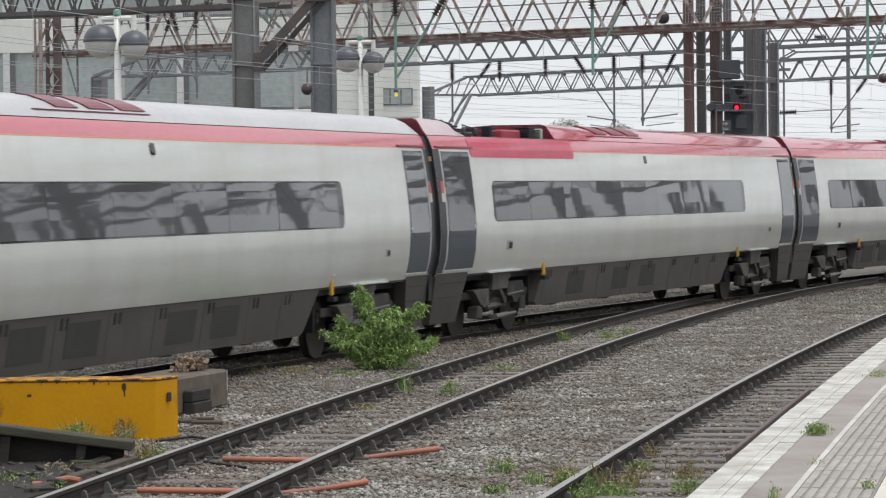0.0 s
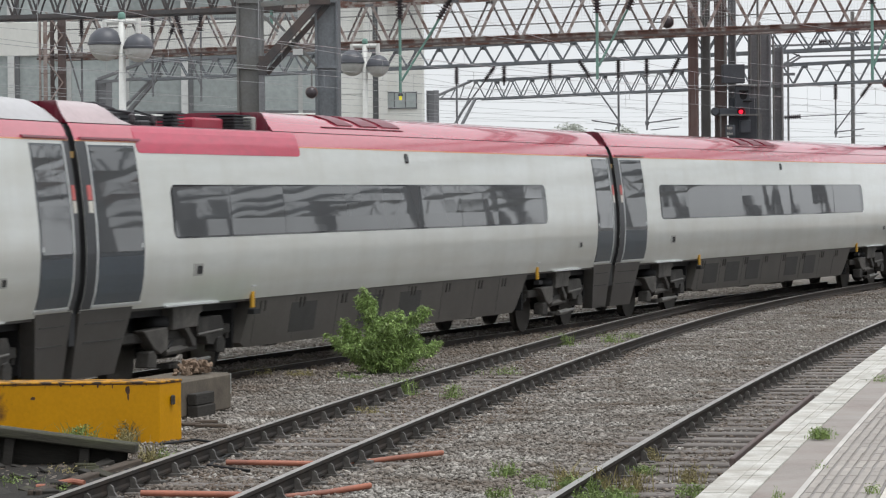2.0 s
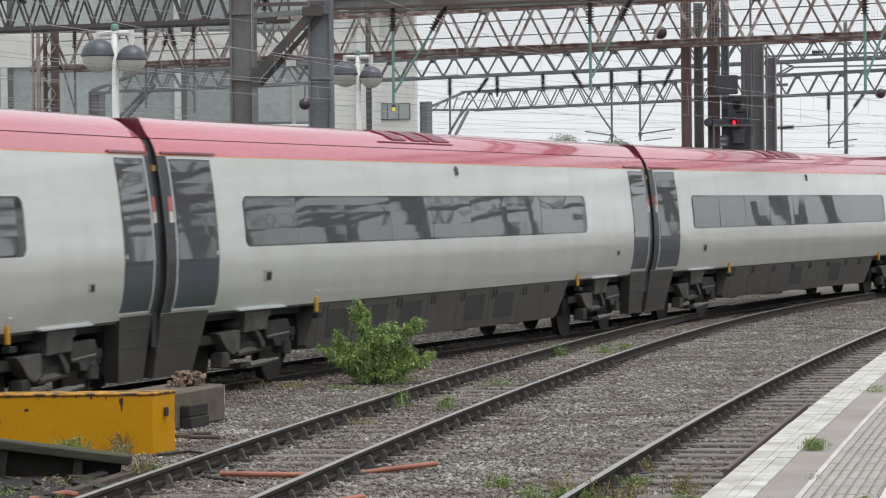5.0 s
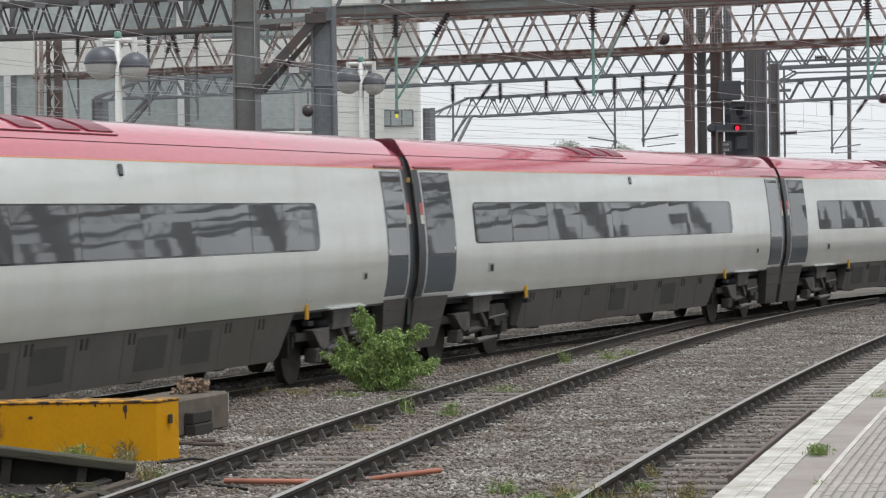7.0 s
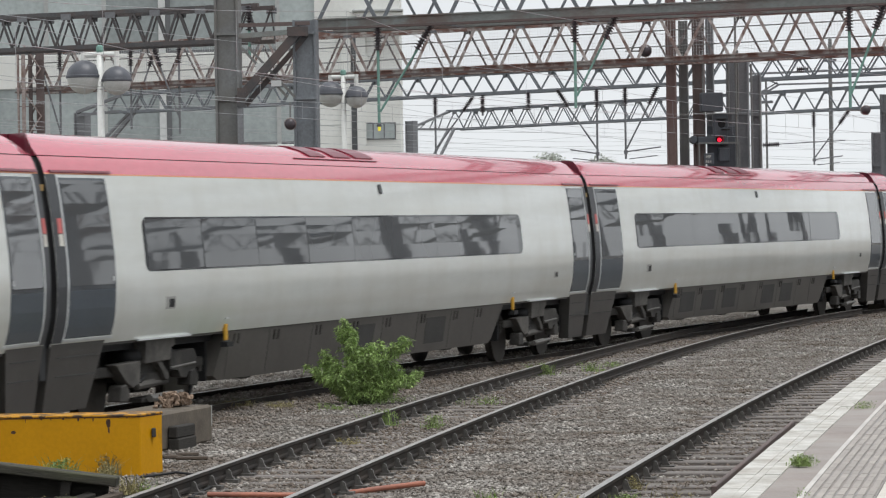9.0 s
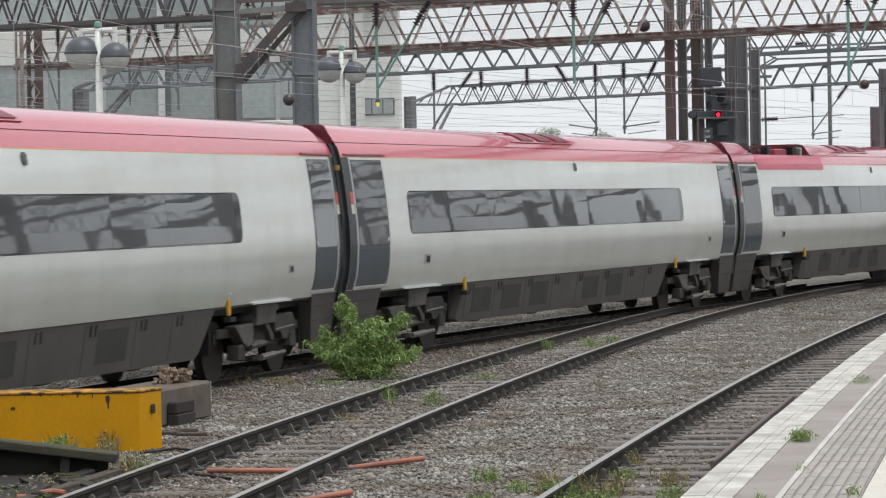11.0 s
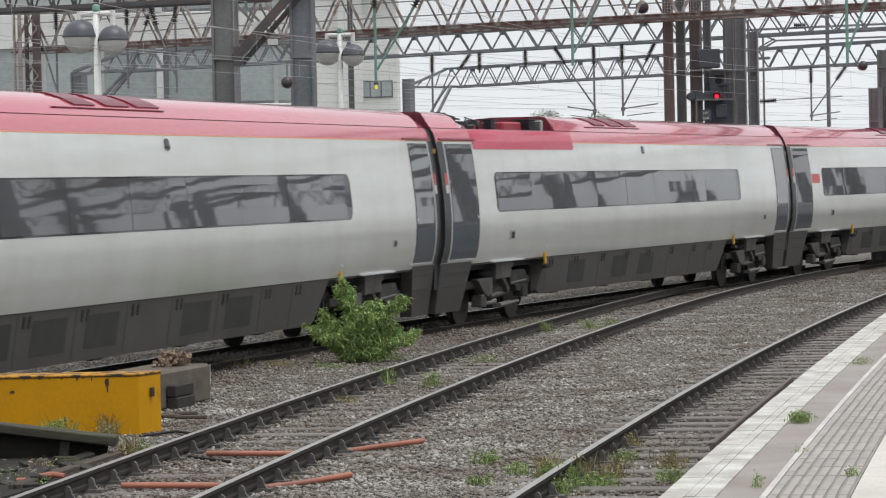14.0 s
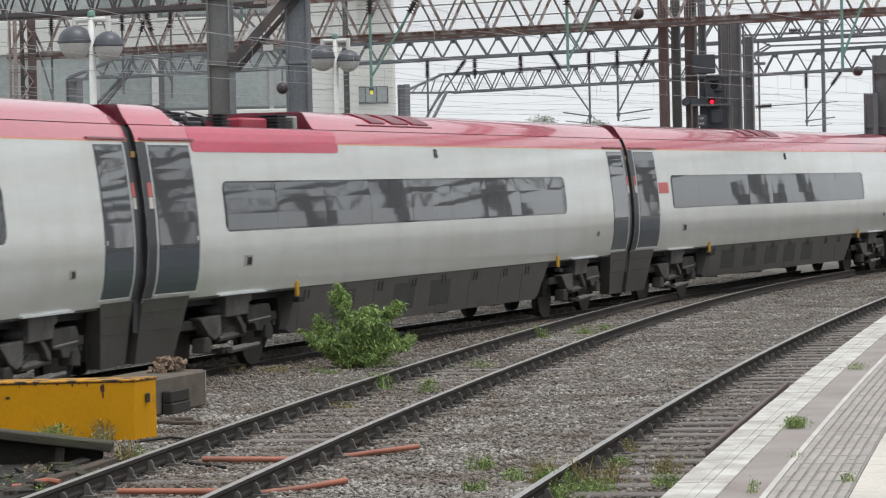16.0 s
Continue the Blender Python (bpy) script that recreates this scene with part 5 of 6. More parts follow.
def hanger(x, y, z_top, z_bot, lean, arm, material, label, brace_top=None):
    """A drop tube with a sloping stay, insulators at its head and a registration arm."""
    h = thing("wire_hanger", pose(x, y, z_top), label, "wire support", "wire hangers")
    d = z_bot - z_top
    insulator(h, (0, 0, 0), (0, 0, -0.62), 9, 0.1)
    part("drop_tube", rods(((0, 0, -0.55), (0, 0, d), 0.035)), material, h)
    if lean:
        insulator(h, (lean, 0, 0), (lean * 0.72, 0, d * 0.25), 9, 0.1)
        part("stay_tube", rods(((lean * 0.74, 0, d * 0.24), (0.03, 0, d * 0.86), 0.028)), material, h)
    if arm:
        part("registration_arm", rods(((0, 0, d * 0.9), (arm, 0, d * 0.84), 0.022), ((arm * 0.1, 0, d), (arm * 0.9, 0, d * 0.96), 0.015)), material, h)
        part("clamp", boxes((-0.06, 0.06, -0.06, 0.06, d * 0.93, d * 0.88)), M_DARKSTEEL, h)


for x, y, zt, zb, lean, arm, m_ in (
        (3.55, 69.3, 7.25, 5.1, 0.97, 0, M_GREEN), (-1.08, 71.21, 7.25, 4.84, 1.29, 0, M_GREEN), (9.6, 66.74, 7.25, 4.93, 0.8, 0, M_GREEN), (-4.2, 71.95, 7.83, 6.6, 0, 0, M_GREEN),
        (0.38, 100.37, 6.77, 4.75, 1.3, 0.0, M_DARKSTEEL), (1.96, 99.08, 6.77, 6.06, 0.0, 0.0, M_DARKSTEEL), (3.45, 97.86, 6.77, 6.25, 0.0, 0.0, M_DARKSTEEL),
        (5.6, 96.1, 6.77, 4.43, -1.28, -0.88, M_DARKSTEEL), (6.47, 95.39, 6.77, 4.46, 1.05, 1.13, M_DARKSTEEL), (14.97, 113.94, 6.57, 4.5, 1.35, 1.09, M_DARKSTEEL),
        (-9.2, 93.34, 8.2, 5.6, 0.8, 0, M_DARKSTEEL), (-11.6, 94.78, 8.2, 5.0, -0.7, 0, M_DARKSTEEL), (-7.6, 92.38, 8.2, 5.4, -0.8, 0, M_DARKSTEEL)):
    hanger(x, y, zt, zb, lean, arm, m_, "green painted drop tube with insulators under a gantry" if m_ is M_GREEN else "dark steel drop tube with insulators under a gantry")


# a cantilever boom and its arm beyond the signal columns
cb_ = thing("cantilever_boom", pose(0, 0, 0), "dark cantilever boom with struts beside the gantry columns", "boom")
bar("boom", (10.87, 100.0, 7.35), (15.9, 100.0, 7.47), 0.07, 0.07, M_DARKSTEEL, cb_)
bar("boom", (11.93, 100.0, 6.98), (15.89, 100.0, 7.03), 0.06, 0.06, M_DARKSTEEL, cb_)
bar("boom_strut", (11.25, 100.0, 7.31), (11.97, 100.0, 6.98), 0.05, 0.05, M_DARKSTEEL, cb_)
bar("boom_strut", (11.27, 100.0, 6.55), (12.0, 100.0, 6.99), 0.07, 0.07, M_DARKSTEEL, cb_)
bar("boom_strut", (11.28, 100.0, 6.68), (11.93, 100.0, 7.05), 0.05, 0.05, M_DARKSTEEL, cb_)
bar("registration_arm", (10.91, 100.0, 4.93), (14.19, 100.0, 5.06), 0.03, 0.03, M_DARKSTEEL, cb_)
insulator(cb_, (11.4, 99.95, 4.94), (11.97, 99.95, 4.97), 8, 0.09)
insulator(cb_, (12.58, 99.95, 7.48), (13.0, 99.95, 7.49), 6, 0.09)
bar("boom_foot", (10.9, 100.0, 7.35), (10.85, 100.0, 3.75), 0.12, 0.12, M_DARKSTEEL, cb_)


ml = thing("marker_light", pose(-1.08, 71.2, 4.70), "small yellow marker light under a drop tube", "lamp")
part("lens", lathe(bmesh.new(), [(0.015, 0.02), (0.036, 0.035), (0.036, 0.11), (0.015, 0.125)], 12), M_YELLOWLIGHT, ml, "glowing yellow lens")
part("cap", lathe(bmesh.new(), [(0.06, 0.12), (0.06, 0.16), (0.03, 0.2)], 12), M_SIGNAL, ml)


def wire(points, r, label, material=None):
    cu = bpy.data.curves.new("overhead_wire", "CURVE")
    cu.dimensions = "3D"
    cu.bevel_depth, cu.bevel_resolution = r, 1
    sp = cu.splines.new("POLY")
    sp.points.add(len(points) - 1)
    for p, q in zip(sp.points, points):
        p.co = (*q, 1)
    cu.materials.append(material or M_WIRE)
    tagged(new("overhead_wire", cu), label, "wire", "overhead wires")


for lane, (side, zc, zm) in enumerate(((0.0, 4.85, 6.1), (3.6, 4.8, 5.9), (7.4, 4.9, 6.0), (11.4, 4.8, 5.8), (15.5, 4.9, 6.1), (20.0, 4.8, 5.9))):
    pts_c, pts_m = [], []
    for i in range(86):
        s = -45 + i * 2.5
        x, y, a = main_at(s, side + 0.18 * math.sin(s * 0.11 + lane))
        sag = ((s + 8 * lane) % 52 - 26) / 26
        pts_c.append((x, y, zc + 0.03 * sag * sag))
        pts_m.append((x, y, zc + 0.35 + (zm - zc - 0.35) * sag * sag))
    wire(pts_c, 0.005, "thin grey contact wire above a track")
    wire(pts_m, 0.005, "thin grey messenger wire above a track")
    if lane in (0, 1, 2):
        dr = thing("wire_droppers", Matrix(), "fine droppers between contact and messenger wire", "wire", "overhead wires")
        for p, q in list(zip(pts_c, pts_m))[10:70:2]:
            part("dropper", rods((p, q, 0.0035), n=4), M_WIRE, dr)
# long feeder and cross wires
for a, b, sag in (((-14, 60, 7.6), (20, 95, 5.6), 0.25), ((-20, 70, 7.4), (26, 100, 5.2), 0.3), ((-6, 55, 7.9), (12, 78, 6.4), 0.1), ((-22, 95, 6.2), (30, 112, 5.6), 0.3),
                  ((-24, 100, 5.6), (30, 118, 5.2), 0.3), ((-24, 98, 5.0), (30, 126, 4.8), 0.3), ((-12, 100, 4.6), (34, 120, 4.9), 0.3), ((0, 122, 5.6), (34, 116, 5.9), 0.2),
                  ((8, 86, 7.2), (26, 96, 6.0), 0.1), ((5, 110, 4.4), (34, 130, 4.6), 0.2), ((-24, 82, 6.9), (10, 90, 5.3), 0.2)):
    wire([tuple(Vector(a).lerp(Vector(b), u / 24) - Vector((0, 0, sag * 4 * (u / 24) * (1 - u / 24)))) for u in range(25)], 0.0055, "long thin feeder wire across the yard")
for x, y, z1 in ((16.19, 118, 9.76), (12.47, 108, 7.75)):
    ms = thing("catenary_mast", pose(x, y, GROUND_Z, 0, 0, -30), "slim grey catenary mast", "mast", "catenary masts")
    part("mast_tube", rods(((0, 0, 0), (0, 0, z1), 0.09 if z1 > 8 else 0.04, 0.08 if z1 > 8 else 0.04)), M_STEEL, ms)
    part("mast_arm", boxes((-0.25, 0.25, -0.06, 0.06, z1 - 0.9, z1 - 0.8)), M_DARKSTEEL, ms)
    part("mast_collar", boxes((-0.1, 0.1, -0.1, 0.1, z1 - 0.5, z1 - 0.4)), M_DARKSTEEL, ms)


# ---------- twin-globe lamps ----------
def globe_lamp(x, y, zt, R0, spread):
    p = thing("station_lamp", pose(x, y, GROUND_Z, 0, 0, -14), "white lamp post with two dark-capped globe lanterns", "street lamp", "globe lamps")
    h = zt - GROUND_Z
    part("post", rods(((0, 0, 0), (0, 0, h), 0.078, 0.068), n=14), M_LAMPPOST, p, smooth=True)
    part("finial", lathe(bmesh.new(), [(0.06, h), (0.08, h + 0.04), (0.07, h + 0.12), (0.03, h + 0.15)], 14), M_GREEN, p, "verdigris green finial")
    part("arm", rods(((-spread, 0, h - 0.04), (spread, 0, h - 0.04), 0.058), n=10), M_LAMPPOST, p)
    for s, R in ((-1, R0), (1, R0 * 0.85)):
        c = (s * spread, 0, h - (0.13 if s < 0 else 0.27) - R)
        part("drop", rods(((s * spread, 0, h + 0.02), (s * spread, 0, c[2] + R * 0.95), 0.06), n=10), M_LAMPPOST, p)
        part("globe_cap", lathe(bmesh.new(), [(R * math.cos(a), R * math.sin(a) * 0.96) for a in [radians(-2 + 10 * k) for k in range(10)]], 28, at=c), M_GLOBETOP, p, "dark metal globe cap", smooth=True)
        part("globe_bowl", lathe(bmesh.new(), [(max(0.02, 0.97 * R * math.cos(a)), 0.97 * R * math.sin(a)) for a in [radians(-88 + 10 * k) for k in range(9)]] + [(0.97 * R, -0.01)], 28, at=c), M_GLOBE, p, "milky globe bowl", smooth=True)
        part("globe_rim", lathe(bmesh.new(), [(R, -0.02), (R * 1.03, -0.01), (R * 1.03, 0.03), (R, 0.04)], 28, at=c), M_GLOBETOP, p)


globe_lamp(-6.42, 59.0, 5.98, 0.35, 0.345)
globe_lamp(-2.08, 77.0, 6.36, 0.35, 0.345)


# ---------- office building ----------
bd = thing("office_building", pose(0, 140, GROUND_Z), "pale concrete office building with grey glazing bands", "building")
Z = lambda z: z - GROUND_Z
part("wall", boxes((-60, -5.1, 0.4, 18, 0, Z(22))), M_CLADGREY, bd, "grey cladding")
part("stair_tower", boxes((-5.1, -1.1, 0.0, 16, 0, Z(22))), M_CLAD, bd, "pale cladding stair tower")
part("roof", boxes((-60.3, -0.8, -0.2, 18.3, Z(22), Z(22.5))), M_CLADGREY, bd)
for z0, z1 in ((0.2, 2.4), (5.75, 6.35), (9.15, 10.75), (14.0, 15.4), (18.5, 19.5)):
    part("spandrel", boxes((-60, -5.1, 0.12, 0.4, Z(z0), Z(z1)), bev=0.03), M_CLAD, bd, "pale spandrel band")
for z0, z1 in ((2.4, 5.75), (6.35, 9.15), (10.75, 14.0), (15.4, 18.5)):
    for k in range(-7, 6):
        x = -20.5 + 2.73 * k
        x1 = min(x + 2.73, -5.1)
        w = part("window", boxes((x, x1, 0.28, 0.39, Z(z0), Z(z1))), M_BGLASS, bd, "dull grey office glazing")
        wide = k % 3 == 0
        part("mullion", boxes((x - (0.16 if wide else 0.1), x + (0.16 if wide else 0.1), 0.1 if wide else 0.2, 0.275, Z(z0), Z(z1))), M_MULLION if wide else M_CLADGREY, w)
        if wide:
            # added dark strip: the shaded side of the white mullion as colour
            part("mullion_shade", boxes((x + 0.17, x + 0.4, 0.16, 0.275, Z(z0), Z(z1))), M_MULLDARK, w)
        part("glazing_bar", boxes((x + 0.1, x1, 0.22, 0.275, Z(z0), Z(z0) + 0.14)), M_MULLDARK, w)
for z in (3.3, 4.6, 5.9, 7.2, 8.5, 9.8, 11.1, 12.3):
    part("panel_joint", boxes((-5.1, -1.1, -0.012, 0.01, Z(z), Z(z) + 0.035)), M_CLADGREY, bd)
for x in (-3.85, -3.15):
    part("pilaster", boxes((x, x + 0.42, -0.25, 0.0, 0, Z(12.0))), M_CLAD, bd)
part("recess", boxes((-3.42, -3.16, -0.03, 0.0, 0, Z(12.0))), M_MULLDARK, bd)
for z0, z1, mt in ((6.5, 7.3, M_BGLASS), (3.0, 4.2, M_BGLASS)):
    w = part("window", boxes((-2.96, -1.34, -0.06, 0.0, Z(z0), Z(z1))), M_MULLDARK, bd, "small dark tower window")
    for k in range(3):
        part("pane", boxes((-2.9 + k * 0.52, -2.44 + k * 0.52, -0.08, -0.05, Z(z0) + 0.06, Z(z1) - 0.06)), mt, w)
for z0, z1, x0, y0 in ((11.55, 11.75, -3.3, -0.5), (11.75, 12.5, -3.1, -0.4), (12.5, 12.62, -3.3, -0.55)):
    part("tower_ledge", boxes((x0, -0.9, y0, 0.0, Z(z0), Z(z1)), bev=0.03), M_CLAD if z1 == 12.5 else M_CLADGREY, bd)


# ---------- yellow box, concrete block, boards ----------
def prism(outline, z0, z1, bev=0.0):
    bm = bmesh.new()
    lo = [bm.verts.new((x, y, z0)) for x, y in outline]
    hi = [bm.verts.new((x, y, z1)) for x, y in outline]
    n = len(outline)
    bm.faces.new(lo[::-1])
    bm.faces.new(hi)
    for k in range(n):
        bm.faces.new((lo[k], lo[(k + 1) % n], hi[(k + 1) % n], hi[k]))
    if bev:
        bmesh.ops.bevel(bm, geom=list(bm.edges), offset=bev, segments=1, affect="EDGES")
    return bm


yb = thing("grit_bin", pose(-3.10, 31.8, GROUND_Z), "chipped yellow steel bin beside the track", "bin")
part("bin_body", prism([(0, 0), (0.20, 0.42), (-2.6, 0.46), (-2.6, -0.03)], 0, 0.645, 0.008), M_BOX, yb, "bright yellow chipped paint")
part("bin_rim", prism([(0.006, -0.008), (0.21, 0.43), (-2.61, 0.47), (-2.61, -0.038)], 0.642, 0.665, 0.006), M_BOXRIM, yb, "rust-chipped yellow rim")
part("bin_seam", prism([(0.003, -0.004), (0.206, 0.426), (-2.605, 0.465), (-2.605, -0.034)], 0.632, 0.6425), M_RUBBLEDARK, yb, "rusty seam under the rim")
part("bin_latch", boxes((0.105, 0.15, 0.18, 0.24, 0.40, 0.50), bev=0.008), M_VENT, yb, "small dark latch")
rb = random.Random(8)
for x, w, z0, z1 in [(-0.36, 0.045, 0.53, 0.63), (-0.345, 0.022, 0.46, 0.54), (-1.38, 0.05, 0.47, 0.515)] + [(-0.05 - 0.062 * k + rb.uniform(-0.03, 0.03), rb.uniform(0.006, 0.03), 0.636 - 0.05 * rb.random() ** 2.5, 0.643) for k in range(34)]:
    bm = bmesh.new()
    n = 7
    ring = [bm.verts.new((x + w / 2 + (w * 0.62) * math.cos(6.283 * k / n) * rb.uniform(0.6, 1.1), -0.0035 + 0.0115 * x, (z0 + z1) / 2 + (z1 - z0) * 0.6 * math.sin(6.283 * k / n) * rb.uniform(0.6, 1.1))) for k in range(n)]
    back = [bm.verts.new(v.co + Vector((0, 0.01, 0))) for v in ring]
    bm.faces.new(ring)
    for k in range(n):
        bm.faces.new((ring[k], ring[(k + 1) % n], back[(k + 1) % n], back[k]))
    part("rust_patch", bm, M_RUBBLEDARK, yb, "flaked dark rust patch")

cb = thing("concrete_block", pose(-3.2, 35.1, GROUND_Z, 0, 0, 73), "stained concrete block topped with brown rubble", "concrete block")
part("block", boxes((0, 1.75, 0, 0.75, 0, 0.46), bev=0.03), M_CONC, cb)
rr = random.Random(5)
for i in range(190):
    rub = bmesh.new()
    u, v = rr.gauss(1.25, 0.12), rr.gauss(0.32, 0.08)
    hh = 0.17 * max(0, 1 - ((u - 1.25) / 0.32) ** 2)
    q = bmesh.ops.create_icosphere(rub, subdivisions=1, radius=rr.uniform(0.012, 0.036), matrix=Matrix.Translation((u, v, 0.46 + rr.uniform(0.2, 1) * hh)))
    for w_ in q["verts"]:
        w_.co += Vector((rr.uniform(-1, 1), rr.uniform(-1, 1), rr.uniform(-1, 1))) * 0.02
    part("rubble_piece", rub, M_RUBBLE, cb)
part("lime_streak", boxes((1.71, 1.735, -0.005, 0.002, 0.2, 0.45)), M_HATCH, cb, "pale lime streak")

bo = thing("timber_ramp", pose(-3.06, 29.1, -0.01, 0, -7.4, 177), "dark rotten timber board on posts", "board")
part("board", boxes((0, 3.2, -0.1, 0.14, -0.05, 0.045), bev=0.012), M_TIMBERTOP, bo)
for x in (0.45, 1.2, 1.95, 2.6):
    part("post", boxes((x, x + 0.09, 0.02, 0.1, -0.5, -0.06)), M_TIMBER, bo)
# added dark panel that stands for the shade below the board
part("backing_board", boxes((0.1, 3.2, -0.12, -0.1, -0.6, -0.05)), M_TIMBER, bo)
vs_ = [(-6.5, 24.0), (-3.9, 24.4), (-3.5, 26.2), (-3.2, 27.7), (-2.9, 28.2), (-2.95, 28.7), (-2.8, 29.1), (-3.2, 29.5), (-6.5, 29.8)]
# dark earth sheet; the shade of the hollow is put into its colour
solid("soil_patch", prism(vs_, GROUND_Z - 0.05, GROUND_Z + 0.022), M_SOIL, "dark soil with the shade under the timber board in its colour", "soil", kind="structure")
for x, y, l, r in ((-2.8, 34.3, 0.26, 8), (-2.7, 33.7, 0.36, -4), (-2.95, 33.95, 0.22, 20)):
    tb = solid("timber_offcut", boxes((-l / 2, l / 2, -0.05, 0.05, 0, 0.035), bev=0.008), M_BROWNTIMBER, "weathered brown timber offcut on the ballast", "plank", "timber offcuts", m=pose(x, y, GROUND_Z + 0.02, 0, 0, r))


solid("timber_baulk", boxes((-1.6, 1.5, -0.06, 0.06, 0, 0.07), bev=0.01), M_BROWNTIMBER, "old brown timber baulk lying beside the siding", "beam", m=pose(-3.36, 27.7, GROUND_Z - 0.005, 0, 0, 79))
for x0, z0, z1 in ((-0.15, 0.0, 0.145), (-0.13, 0.15, 0.29)):
    solid("timber_block", boxes((0.25, 0.98 + x0, x0, -0.012, z0, z1), bev=0.012), M_TIMBER, "dark timber block stacked against concrete", "timber block", "stacked timber blocks", m=pose(-3.2, 35.1, GROUND_Z, 0, 0, 73))
solid("plastic_fragment", rods(((-0.12, 0, 0.02), (0.0, 0.02, 0.035), 0.03), ((0.0, 0.02, 0.035), (0.11, -0.02, 0.02), 0.028)), M_PIPE, "broken piece of orange plastic pipe on soil", "pipe piece", m=pose(-3.42, 26.9, GROUND_Z + 0.03))
rt = random.Random(21)
for i in range(26):
    x, y = rt.uniform(-4.9, -3.2), rt.uniform(26.2, 29.0)
    solid("broken_slate", boxes((-rt.uniform(0.05, 0.16), rt.uniform(0.05, 0.16), -rt.uniform(0.03, 0.09), rt.uniform(0.03, 0.09), 0, rt.uniform(0.015, 0.05)), bev=0.005), M_TIMBER if i % 3 else M_TIMBERTOP, "broken dark fragment lying on the soil", "debris", "debris under the board", m=pose(x, y, GROUND_Z + 0.02, rt.uniform(-15, 15), rt.uniform(-15, 15), rt.uniform(0, 180)))


def tube(name, pts, r, material, label, category, group=""):
    cu = bpy.data.curves.new(name, "CURVE")
    cu.dimensions = "3D"
    cu.bevel_depth, cu.bevel_resolution, cu.use_fill_caps = r, 3, True
    sp = cu.splines.new("POLY")
    sp.points.add(len(pts) - 1)
    for p, q in zip(sp.points, pts):
        p.co = (*q, 1)
    cu.materials.append(material)
    return tagged(new(name, cu), label, category, group)


gz = GROUND_Z + 0.03
tube("orange_pipe", [(-2.70, 25.95, gz + 0.02), (-1.86, 25.85, gz + 0.01), (-1.48, 25.85, gz - 0.02), (-1.08, 26.05, gz), (-0.70, 26.35, gz + 0.03)], 0.028, M_PIPE, "orange plastic pipe laid under the siding rails", "pipe", "orange pipes")
tube("orange_pipe", [(-2.17, 28.9, gz + 0.02), (-1.37, 28.8, gz + 0.01), (-0.95, 29.05, gz - 0.02), (-0.5, 29.35, gz + 0.01), (-0.06, 29.65, gz + 0.03)], 0.027, M_PIPE, "orange plastic pipe laid under the siding rails", "pipe", "orange pipes")
tube("orange_pipe", [(-3.75, 26.9, gz - 0.01), (-3.45, 26.9, gz)], 0.025, M_PIPE, "short stub of orange plastic pipe", "pipe", "orange pipes")
tube("black_cable", [(-3.05, 31.3, gz), (-2.7, 31.6, gz + 0.02), (-2.3, 31.2, gz), (-2.2, 30.2, gz), (-2.35, 28.9, gz - 0.01), (-1.9, 28.2, gz)], 0.014, M_RUBBER, "black rubber cable lying on the ballast", "cable")
kb = solid("timber_baulk", boxes((0, 9.0, -0.026, 0.026, -0.1, 0.0), bev=0.01), M_DARKRUST, "red brown timber baulk along the platform foot", "beam", m=pose(2.66, 27.8, -0.04, 0, 0, 78.2))


# ---------- plants ----------
def leaf_cloud(rng, centres, count, size, droop=0.3):
    """Many small folded leaves round the given clump centres (x, y, z, radius)."""
    verts, faces = [], []
    for i in range(count):
        cx, cy, cz, r = centres[rng.randrange(len(centres))]
        d = Vector((rng.gauss(0, 1), rng.gauss(0, 1), rng.gauss(0, 1)))
        d = d.normalized() * r * rng.random() ** 0.45
        p = Vector((cx, cy, cz)) + d
        if p.z < 0.01:
            p.z = 0.01 + rng.random() * 0.05
        l = size * rng.uniform(0.6, 1.5)
        w = l * 0.2
        ax = Vector((rng.uniform(-1, 1), rng.uniform(-1, 1), rng.uniform(-0.9, 0.6) - droop)).normalized()
        sd = ax.cross(Vector((rng.uniform(-1, 1), rng.uniform(-1, 1), rng.uniform(-1, 1)))).normalized()
        up = ax.cross(sd)
        b = len(verts)
        verts += [p, p + ax * l * 0.5 + sd * w + up * w * 0.3, p + ax * l, p + ax * l * 0.5 - sd * w + up * w * 0.3]
        faces += [(b, b + 1, b + 2), (b, b + 2, b + 3)]
    return verts, faces


